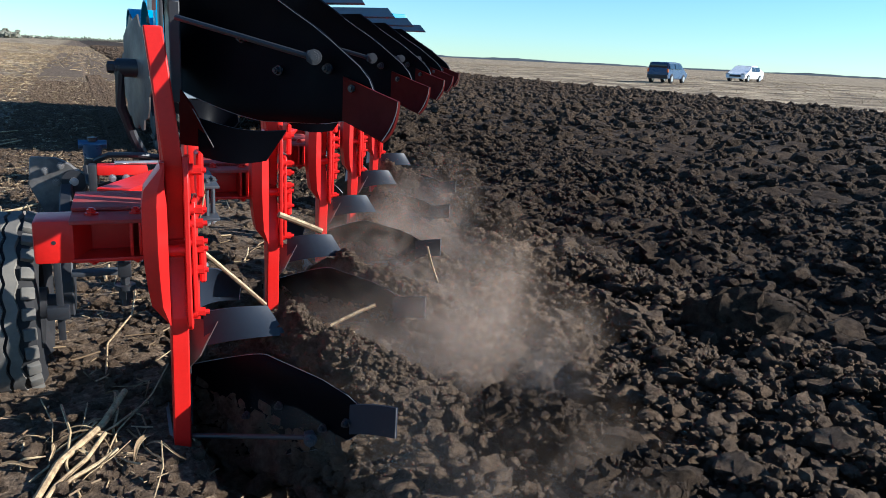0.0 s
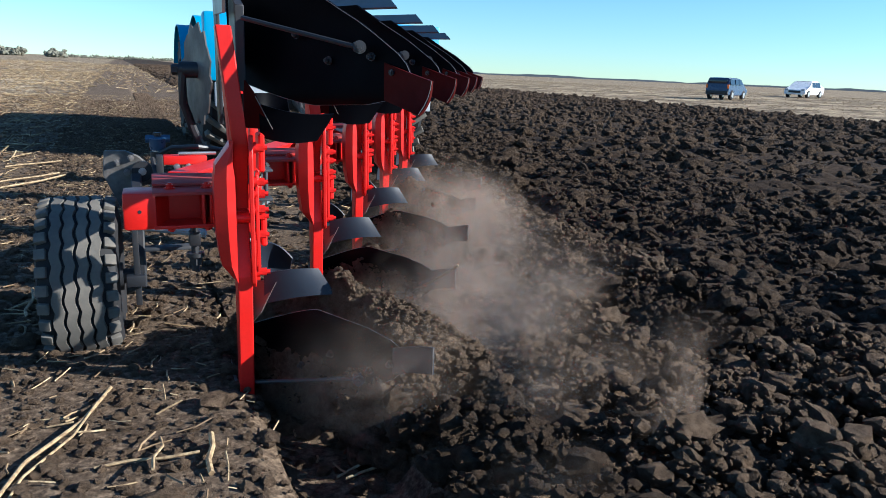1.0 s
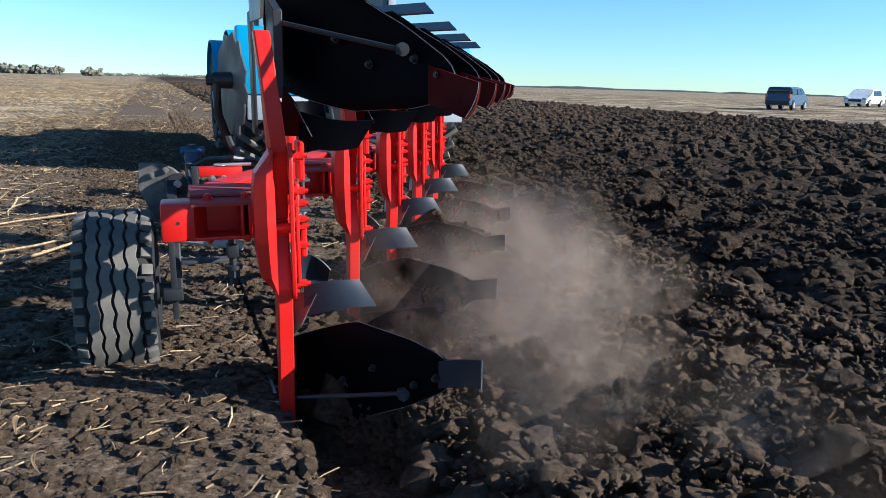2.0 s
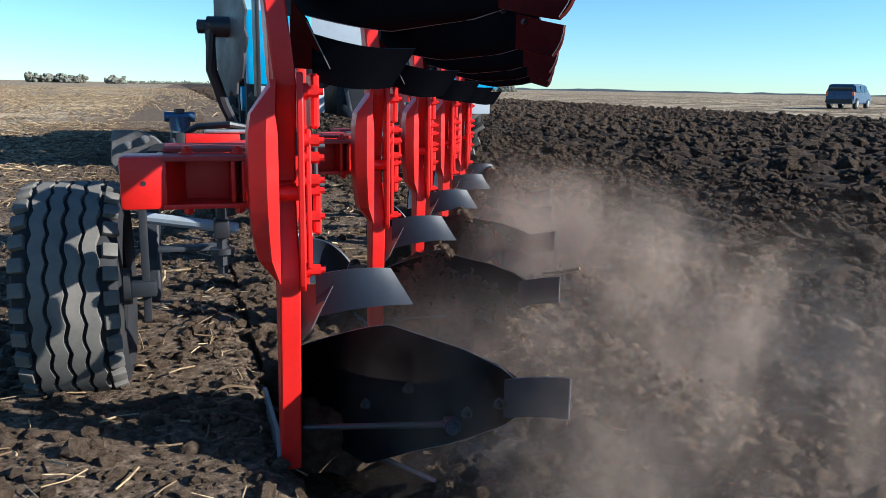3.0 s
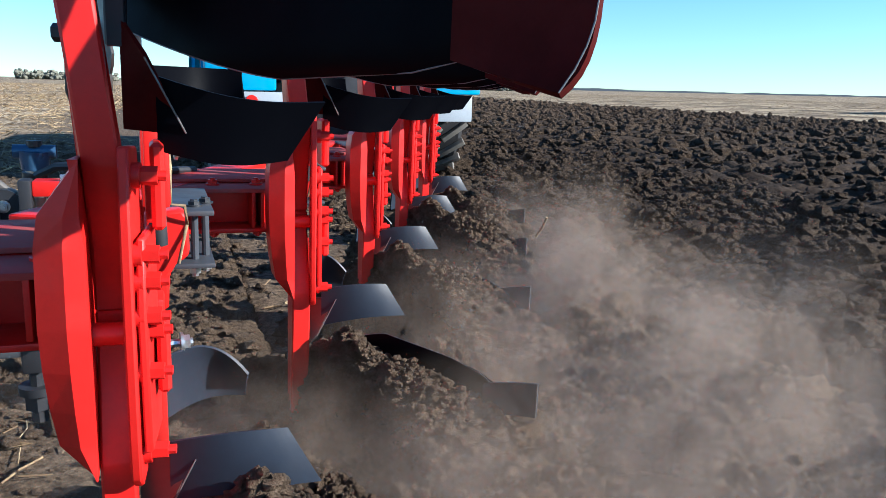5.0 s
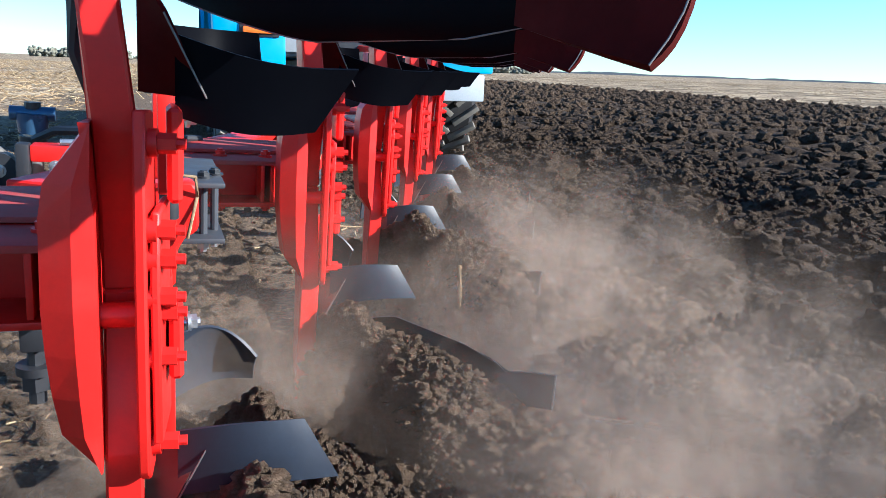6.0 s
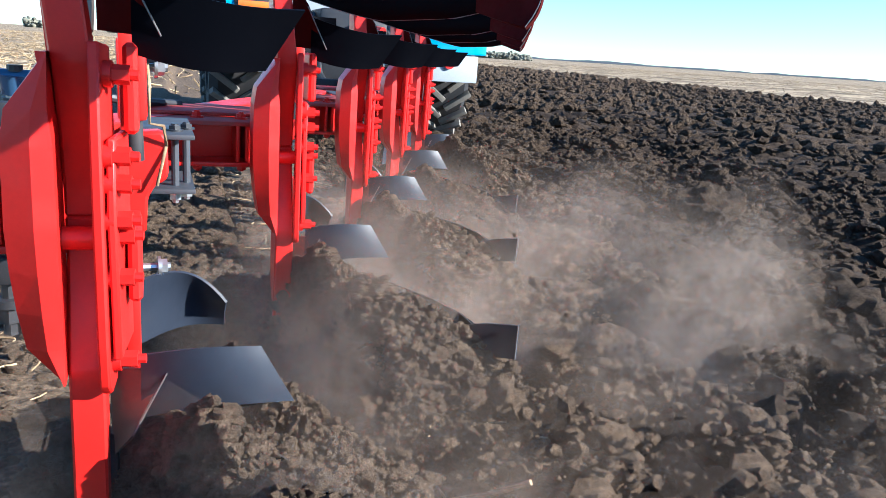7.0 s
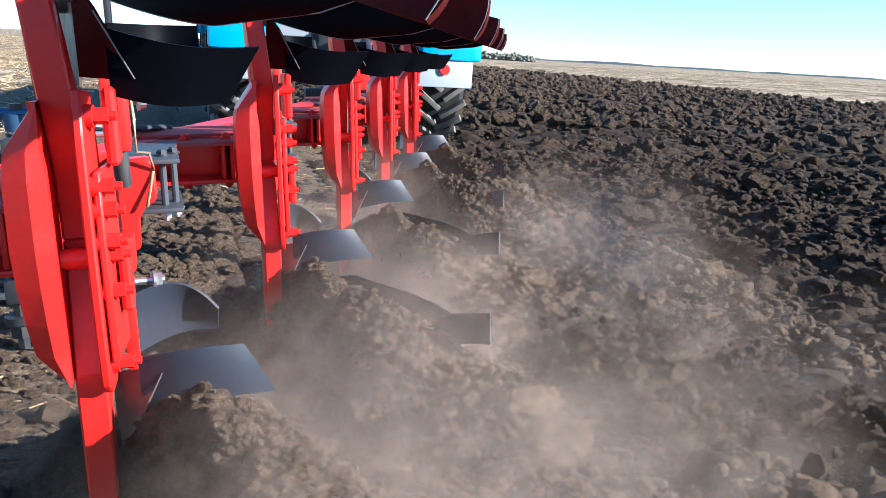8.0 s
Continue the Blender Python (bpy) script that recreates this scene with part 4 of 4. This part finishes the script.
    part("wheel_axle", rod_bm((-0.52, 0.80, 0.262), (-0.30, 0.80, 0.262), 0.032, 14), BLACK, root)
    part("arm_link", rod_bm((-0.33, 0.70, 0.50), (-0.06, 0.62, 0.47), 0.018, 10), GREY, root)
    part("link_plate", box_bm(-0.30, -0.10, 0.66, 0.72, 0.395, 0.41, 0.004), TRAY, root)
    part("scraper", box_bm(-0.37, -0.30, 0.48, 0.52, 0.30, 0.345, 0.006), BLACK, root)
    part("scraper_post", box_bm(-0.34, -0.318, 0.50, 0.52, 0.22, 0.60, 0.003), BLACK, root)
    part("hanging_pin", rod_bm((-0.12, 0.30, 0.61), (-0.12, 0.30, 0.40), 0.014, 8, hexbolt_bm((-0.12, 0.30, 0.47), (0, 0, -1), 0.024, 0.06)), BLACK, root)
    part("pin_block", box_bm(-0.14, -0.10, 0.27, 0.33, 0.50, 0.55, 0.006), BLACK, root)
    # notched disc coulter carried above the beam
    c = Vector((-0.045, 1.07, 1.100))
    ring = []
    for i in range(48):
        a, rr = i * math.tau / 48, 0.225 - (0.018 if i % 4 < 2 else 0.0) - 0.008 * math.sin(i * 2.3)
        ring.append(c + Vector((math.sin(a) * rr * -0.21, math.sin(a) * rr * 0.98, math.cos(a) * rr)))
    dc = part("disc_coulter", plate_bm(ring, 0.006, (1, 0.21, 0)), DISC, root, "bare grey steel notched disc coulter")
    part("disc_hub", rod_bm(c + Vector((-0.065, 0.02, 0.02)), c + Vector((0.03, -0.01, 0.02)), 0.036, 14), BLACK, dc)
    part("disc_nut", rod_bm(c + Vector((-0.10, 0.03, 0.02)), c + Vector((-0.06, 0.02, 0.02)), 0.024, 6), BLACK, dc)
    tube("disc_arm", [c + Vector((-0.060, 0, 0.03)), c + Vector((-0.060, 0.01, -0.13)), c + Vector((-0.02, 0.03, -0.25)), c + Vector((0.03, 0.05, -0.36))], 0.020, BLACK, root)
    part("disc_plate", box_bm(0.05, 0.065, 1.06, 1.20, 0.88, 1.42, 0.004), BLACK, root)
    # depth wheel
    r, w = 0.345, 0.295
    bm = bmesh.new()
    prof = [(0.55, -0.42), (0.80, -0.5), (0.93, -0.46), (0.985, -0.36), (1.0, -0.15), (1.0, 0.15), (0.985, 0.36), (0.93, 0.46), (0.80, 0.5), (0.55, 0.42)]
    ns = 48
    rings = [[bm.verts.new((q * w, math.cos(k * math.tau / ns) * p * r * 0.965, math.sin(k * math.tau / ns) * p * r * 0.965)) for p, q in prof] for k in range(ns)]
    for k in range(ns):
        a, b = rings[k], rings[(k + 1) % ns]
        for i in range(len(prof) - 1):
            bm.faces.new((a[i], a[i + 1], b[i + 1], b[i]))
        bm.faces.new((a[-1], a[0], b[0], b[-1]))
    wheel = part("depth_wheel", bm, RUBBER, root, "black zigzag-tread tyre caked with dry soil")
    # zigzag ribs and shoulder blocks
    for q in (-0.235, -0.08, 0.08, 0.235):
        bm = bmesh.new()
        loop = []
        for k in range(120):
            a = k * math.tau / 120
            off = 0.020 * (abs((k % 5) - 2.5) / 1.25 - 1)
            loop.append([bm.verts.new(((q + off) * w + e, math.cos(a) * rr, math.sin(a) * rr)) for e, rr in ((-0.019, r * 0.95), (-0.017, r), (0.017, r), (0.019, r * 0.95))])
        for k in range(len(loop)):
            c, d2 = loop[k], loop[(k + 1) % len(loop)]
            for i in range(3):
                bm.faces.new((c[i], c[i + 1], d2[i + 1], d2[i]))
        part("tread_rib", bm, TREAD, wheel)
    for s in (-1, 1):
        first = None
        for k in range(30):
            if first is None:
                first = part("tread_block", box_bm(-w * 0.07, w * 0.07, -0.021, 0.021, -r * 0.035, r * 0.035, 0.005), TREAD, wheel)
                ob = first
            else:
                ob = new("tread_block", first.data)
                ob.parent = wheel
            ob.matrix_basis = pose(0, 0, 0, k * 12 + (6 if s > 0 else 0)) @ Matrix.Translation((s * w * 0.405, 0, r * 0.952)) @ pose(0, 0, 0, 0, s * 16, 0)
    part("rim", disc_bm(0.185, -0.10, 0.10, 28), GREY, wheel, "dusty light rim")
    part("hub", disc_bm(0.06, -0.15, 0.15, 14), BLACK, wheel)
    tagged(root, "red five-furrow reversible plough with dark mouldboards", "plough")
    return root, wheel


# ---- soil thrown up by the plough ----
def build_slices():
    """Soil of the five furrows, in short lengths that the bodies turn over to the right as they pass."""
    rng = np.random.default_rng(77)
    meshes = []
    for k in range(7):
        mat = CRUMB if k % 3 else SOIL
        two = []
        for n, lo, hi, level, pw in ((80, 0.025, 0.08, 2, 2.0), (620, 0.006, 0.032, 1, 3.0)):
            p = np.stack([rng.uniform(0, 0.5, n), rng.uniform(-0.5, 0.5, n), rng.uniform(-0.05, 0.06, n)], 1)
            p[:, 2] += 0.10 * np.sin(np.clip(p[:, 0] / 0.5, 0, 1) * math.pi) + (0.03 if level == 1 else 0)
            two.append(scatter_mesh("turned_soil", mat, p, lo + (hi - lo) * rng.uniform(0, 1, n) ** pw, level, 90 + k))
        ob = joined("turned_soil", two)
        meshes.append(ob.data)
        bpy.data.objects.remove(ob)
    out = []
    for f in range(5):
        y = -3.4
        while y < 23.5:
            passing = (y - 0.25 - ROW.y * f) / SPEED
            end = pose(ROW.x * f + 0.36 + rng.uniform(-0.04, 0.04), y, -0.04 + rng.uniform(-0.02, 0.02), 0, 0, 0)
            if passing < 8.3:
                ob = tagged(new("turned_soil", meshes[int(rng.integers(0, 7))]), "crumbly dark soil just turned over by the plough", "soil", "turned furrow soil", kind="stuff")
                ob.matrix_basis = end
                if passing > -0.2:
                    out.append((ob, passing, end))
            y += 1.0
    return out


def build_slabs():
    """The unbroken strip of stubble ahead of the rear body, in short slabs hinged at their lower right edge."""
    rng = np.random.default_rng(41)
    meshes = []
    for k in range(4):
        bm = sheet_bm(lambda u, v: Vector((-0.44 + 0.46 * u + 0.02 * noise.noise((v * 5, k, 2)), (v - 0.5) * 0.54, 0.185 + 0.022 * noise.noise((u * 4 + k, v * 5, 1)) + 0.015 * noise.noise((u * 11, v * 11 + k, 5)))), 16, 16, 0.15)
        ob = part("furrow_slab", bm, CRUMB)
        q = np.stack([rng.uniform(-0.44, 0.01, 150), rng.uniform(-0.27, 0.27, 150), np.full(150, 0.185)], 1)
        ob = joined("furrow_slab", [ob, scatter_mesh("furrow_slab", CRUMB, q, 0.006 + 0.04 * rng.uniform(0, 1, 150) ** 3, 1, 300 + k)])
        meshes.append(ob.data)
        bpy.data.objects.remove(ob)
    out = []
    y = 0.62
    while y < 27.0:
        ob = tagged(new("furrow_slab", meshes[int(rng.integers(0, 4))]), "level strip of crumbly stubble soil ahead of the plough", "soil", "furrow slabs", kind="stuff")
        out.append((ob, (y - 0.42) / SPEED, y))
        y += 0.5
    return out


def build_dust():
    """Puffs of dust, each a shallow bowl of fine haze that leaves the soil behind a body."""
    rng = np.random.default_rng(31)
    meshes = []
    for k in range(3):
        bm = bmesh.new()
        g = []
        for i in range(7):
            rr = i / 6
            g.append([bm.verts.new((math.cos(a) * rr, 0.22 * rr * rr + 0.06 * rr * rr * math.sin(a * 2 + k), math.sin(a) * rr)) for a in [j * math.tau / 20 for j in range(20)]])
        for i in range(6):
            for j in range(20):
                bm.faces.new((g[i][j], g[i][(j + 1) % 20], g[i + 1][(j + 1) % 20], g[i + 1][j]))
        bmesh.ops.remove_doubles(bm, verts=bm.verts, dist=0.0005)
        ob = part("dust_puff", bm, DUST)
        meshes.append(ob.data)
        bpy.data.objects.remove(ob)
    out = []
    n = 500
    for i in range(n):
        t0 = -1.6 + 9.4 * (i / n) ** 0.88 + rng.uniform(-0.05, 0.05)
        late = min(1.0, max(0.0, t0) / 3.0)
        haze = (t0 > 4.8 or t0 < 1.2) and i % (2 if t0 > 6.2 else 3) == 0
        # the rearmost and foremost furrow that smoke at this time
        lo, hi = (0.3, 3.6) if haze else (1.0, 3.8) if t0 < 0.5 else (0.2, 3.6) if t0 < 1.6 else (0.4, 3.8) if t0 < 2.6 else (-0.5, 3.0) if t0 < 3.2 else (0.5, 4.2) if t0 < 5.2 else (-0.4, 3.4) if t0 < 6.3 else (-0.6, 3.2)
        f = rng.uniform(lo, hi)
        size = rng.uniform(0.26, 0.5) * (0.95 + 0.35 * late)
        side = rng.uniform(-0.6, 0.1) + (0.45 if t0 < 1.2 else 0.0) if haze else rng.uniform(0.1, 0.55)
        start = Vector((ROW.x * f + side, ROW.y * f + SPEED * t0 + rng.uniform(-0.3, 0.1), 0.02))
        drift = Vector((rng.uniform(0.0, 0.2) if haze else rng.uniform(0.05, (0.13 + 0.84 * late) * (0.7 if t0 > 6.3 else 1.0)), rng.uniform(0.5, 1.3) + 0.5 * (1 - late), rng.uniform(0.08, 0.30)))
        ob = tagged(new("dust_puff", meshes[i % 3]), "drifting haze of pale brown dust", "dust", "dust cloud", kind="stuff")
        ob.scale = (size, size, size * rng.uniform(0.6, 0.95))
        out.append((ob, t0, start, drift, 0.95 - 0.07 * f, (rng.uniform(-20, 20), rng.uniform(-180, 180), rng.uniform(-45, 10))))
    return out


def build_flying():
    rng = np.random.default_rng(19)
    shapes = []
    for k in range(6):
        ob = scatter_mesh("flying_clod", SOIL, [(0, 0, 0)], [1.0], 2, 140 + k, 0.8, sunk=0)
        shapes.append(ob.data)
        bpy.data.objects.remove(ob)
    out = []
    for i in range(110):
        t0 = -0.3 + 8.2 * i / 110
        f = rng.uniform(-0.2, 4)
        ob = tagged(new("flying_clod", shapes[i % 6]), "small clod of soil thrown up by the plough", "soil clod", "flying clods")
        s = 0.008 + 0.035 * rng.uniform() ** 2.5
        ob.scale = (s, s, s)
        p = Vector((ROW.x * f + rng.uniform(0.2, 0.5), ROW.y * f + SPEED * t0, 0.12))
        out.append((ob, t0, p, Vector((rng.uniform(0.3, 1.6), rng.uniform(0.2, 1.6), rng.uniform(1.0, 2.3)))))
    for i in range(22):
        t0 = -0.35 + 8.2 * i / 22
        f = rng.uniform(0.0, 3)
        ln = rng.uniform(0.05, 0.13) * (1.5 if t0 < 0.7 else 1.0)
        ob = tube("flying_straw", [(0, 0, -ln), (0.006, 0, 0), (0, 0.004, ln)], rng.uniform(0.003, 0.008), STRAW)
        tagged(ob, "pale straw stalk tossed up with the soil", "straw", "flying straws")
        p = Vector((ROW.x * f + rng.uniform(0.3, 0.7), ROW.y * f + SPEED * t0, 0.15))
        out.append((ob, t0, p, Vector((rng.uniform(0.2, 1.0), rng.uniform(0.4, 1.8), rng.uniform(1.2, 2.2)))))
    # stalks in the air over the second furrow at the start: both ends, radius
    lean = pose(0, 0, 0, 30, 19.5, 13.5).inverted().to_3x3()
    for a, b, r in (((0.32, 0.656), (0.477, 0.586), 0.011), ((0.502, 0.214), (0.692, 0.284), 0.007), ((0.592, 0.203), (0.675, 0.053), 0.007), ((0.901, 0.502), (0.953, 0.352), 0.004), ((0.026, 0.572), (0.271, 0.327), 0.008)):
        mid, h = Vector(((a[0] + b[0]) / 2, 0.4, (a[1] + b[1]) / 2)), Vector(((b[0] - a[0]) / 2, 0.0, (b[1] - a[1]) / 2))
        ob = tube("flying_straw", [lean @ (h * q + Vector((0, 0.01 * math.cos(q * 1.5), 0))) for q in (-1, -0.3, 0.4, 1)], r, STRAW)
        tagged(ob, "pale straw stalk tossed up with the soil", "straw", "flying straws")
        vel = Vector((0.5, 1.5, 1.1))
        p = mid - vel * 0.15
        p.z += 4.9 * 0.0225
        out.append((ob, -0.15, p, vel))
    return out


def build_heap():
    """The wave of soil that rides up on a mouldboard."""
    rng = np.random.default_rng(55)
    two = []
    ks = (0.0, 0.28, 0.52, 0.72, 0.86, 1.0)
    line = ((0.10, 0.30, 0.40, 0.50, 0.62, 0.80), (0.50, 0.22, 0.06, -0.10, -0.24, -0.30), (0.12, 0.27, 0.34, 0.30, 0.24, 0.13))
    for n, lo, hi, level, down in ((420, 0.035, 0.058, 2, 0.075), (10500, 0.004, 0.019, 1, 0.008), (260, 0.010, 0.028, 2, 0.012)):
        u, w = rng.uniform(0, 1, n), rng.uniform(-1, 1, n)
        cx, cy, top = (np.interp(u, ks, row) for row in line)
        lump = np.array([noise.noise((p * 7, q * 3, 0)) * 0.045 + noise.noise((p * 18, q * 8, 4)) * 0.025 for p, q in zip(u, w)])
        fall = 1 - np.abs(w) ** 1.8
        wide = np.where(w < 0, 0.17 + 0.10 * np.clip((u - 0.6) / 0.4, 0, 1), 0.28)
        p = np.stack([cx - 0.10 + 0.83 * w * wide, cy - 0.066 + 0.55 * w * wide, (top + 0.16) * fall - 0.16 + lump - down + rng.normal(0, 0.007, n)], 1)
        two.append(scatter_mesh("soil_wave", CRUMB, p, lo + (hi - lo) * rng.uniform(0, 1, n) ** 3, level, 56))
    ob = joined("soil_wave", two)
    tagged(ob, "heap of crumbly soil rising over a mouldboard", "soil", "soil waves", kind="stuff")
    heaps = [ob]
    for k in range(1, 5):
        heaps.append(copy_thing(ob, Matrix.Translation(ROW * k)))
    skimmed = copy_thing(ob, Matrix.Translation((0.1, 0.35, 0)))
    skimmed.scale = (0.72, 0.72, 0.85)
    tagged(skimmed, "loose crumbly soil flowing past the skimmer blade")
    heaps.append(skimmed)
    return heaps


build_ground()
build_clods()
build_straw()
build_distance()
build_vehicles()
tractor, tractor_wheels = build_tractor()
plough, depth_wheel = build_plough()
slices = build_slices()
slabs = build_slabs()
puffs = build_dust()
flying = build_flying()
heaps = build_heap()

PLOUGH_ROWS = [
    (0.0, pose(-0.085, 0.045, -0.011, 0.40, 0.13, -2.72)),
    (0.5, pose(-0.079, 1.242, -0.016, -0.02, -1.10, -2.65)),
    (1.0, pose(-0.055, 2.429, -0.015, 0.03, -0.93, -1.85)),
    (1.5, pose(-0.047, 3.627, -0.033, 0.26, -1.65, -1.67)),
    (3.0, pose(-0.023, 7.209, 0.042, -1.22, 0.27, -0.73)),
    (3.5, pose(-0.021, 8.407, 0.038, -1.02, 0.40, -0.63)),
    (4.0, pose(-0.007, 9.602, 0.020, -0.45, 0.42, -0.20)),
    (4.5, pose(0.007, 10.795, 0.017, -0.22, 0.65, 0.28)),
    (4.7, pose(0.017, 11.272, 0.004, 0.30, 0.86, 0.61)),
    (5.8, pose(0.039, 13.902, -0.006, 0.84, 1.31, 1.35)),
    (6.0, pose(0.060, 14.372, -0.007, 1.31, 2.21, 2.12)),
    (6.5, pose(0.048, 15.577, 0.005, 0.58, 1.53, 1.66)),
    (7.0, pose(0.056, 16.773, 0.005, 0.15, 0.66, 1.82)),
    (7.5, pose(0.058, 17.974, -0.018, -0.55, -2.32, 1.64)),
    (8.0, pose(0.067, 19.170, -0.018, -0.73, -2.66, 1.89)),
]


def motions():
    walk(plough, PLOUGH_ROWS)
    turn = -math.degrees(SPEED / 0.345)
    walk(depth_wheel, [(i * 0.2, pose(-0.542, 0.80, 0.262, turn * i * 0.2)) for i in range(41)])
    walk(tractor, [(t, pose(1.86, 7.35 + SPEED * t, 0)) for t in (0.0, 4.0, 8.0)])
    turn = -math.degrees(SPEED / 0.78)
    for w, at in tractor_wheels:
        walk(w, [(i * 0.4, pose(*at, turn * i * 0.4)) for i in range(21)])
    for ob, t, end in slices:
        hid = Matrix.Translation((-0.22, 0.05, -0.42)) @ end
        rows = [(0.0, hid)]
        if t - 0.1 > 0.05:
            rows.append((t - 0.1, hid))
        if t + 0.3 < 7.95:
            rows += [(t + 0.3, end), (8.0, end)]
        else:
            rows.append((8.0, hid if t > 7.9 else end))
        if t < 0.0:
            rows[0] = (0.0, Matrix.Translation((-0.08, 0.02, -0.15)) @ end)
        walk(ob, rows)
    for ob, t, y in slabs:
        steps = ((-0.06, 0), (0.10, 60), (0.24, 125), (0.40, 150))
        rows = [(0.0, pose(0.44, y, -0.17))] + [(round(t + d, 2), pose(0.44 + 0.0006 * a, y + 0.001 * a, -0.17 - 0.0045 * a, 0, a, 0)) for d, a in steps if 0.03 < t + d < 7.97]
        rows.append((8.0, rows[-1][1]))
        walk(ob, rows)
    for ob, t0, start, drift, settle, (a, b, c) in puffs:
        def at(t):
            k = max(0.0, t - t0)
            rise = 1 - math.exp(-k * 1.6)
            q = start + Vector((drift.x * rise, drift.y * rise, drift.z * rise * 1.3 - 0.65 * max(0.0, k - settle) ** 1.3))
            return pose(q.x, q.y, q.z if t > t0 else start.z - 1.1, a, b + 25 * k, c)
        ts = sorted({0.0, 8.0} | {round(max(0.0, t0) + s, 2) for s in (-0.12, 0.06, 0.4, 0.8, 1.2, 1.7, 2.3) if 0.04 < max(0.0, t0) + s < 7.96})
        walk(ob, [(t, at(t)) for t in ts])
    for ob, t0, p, vel in flying:
        def at(t):
            k = min(max(0.0, t - t0), 0.75)
            q = p + vel * k
            z = max(-0.02, p.z + vel.z * k - 4.9 * k * k) if t >= t0 else -0.3
            return pose(q.x, q.y, z, 200 * k, 130 * k, 90 * k)
        ts = sorted({0.0, 8.0} | {round(t0 + s, 2) for s in (-0.05, 0.0, 0.12, 0.24, 0.36, 0.5, 0.75) if 0.04 < t0 + s < 7.96})
        walk(ob, [(t, at(t)) for t in ts])
    walk(heaps[0], [(t, pose(x, SPEED * t + y, z)) for t, x, y, z in ((0.0, 0.0, 0.10, 0.06), (0.6, 0.01, 0.10, 0.06), (1.0, 0.02, 0.09, 0.05), (1.6, -0.02, 0.03, 0.0), (2.4, 0.06, 0.05, -0.42), (3.5, 0.05, 0.05, -0.40), (3.95, -0.04, -0.01, 0.03), (4.5, -0.02, 0.0, 0.04), (5.2, -0.02, -0.02, 0.02), (6.5, 0.01, -0.03, 0.01), (7.2, -0.03, -0.06, 0.03), (8.0, -0.03, -0.07, 0.035))])
    walk(heaps[5], [(t, pose(0.07 + 0.006 * t, SPEED * t + 0.30, z)) for t, z in ((0.0, -0.14), (1.6, -0.16), (2.4, -0.42), (3.6, -0.42), (4.3, -0.06), (5.2, 0.02), (6.5, 0.06), (7.4, -0.02), (8.0, -0.08))])
    for k, ob in enumerate(heaps[1:5], 1):
        rows = []
        for i in range(11):
            t = 0.8 * i
            back = smoothstep(3.4, 4.2, t)
            rows.append((t, pose(ROW.x * k - 0.10 * back - 0.02 + 0.04 * math.sin(3 * t + k), ROW.y * k + SPEED * t + 0.02 - 0.07 * back, -0.04 + (0.035 if k == 1 else 0.055) * back + 0.04 * math.sin(1.7 * t + 2 * k))))
        walk(ob, rows)


motions()
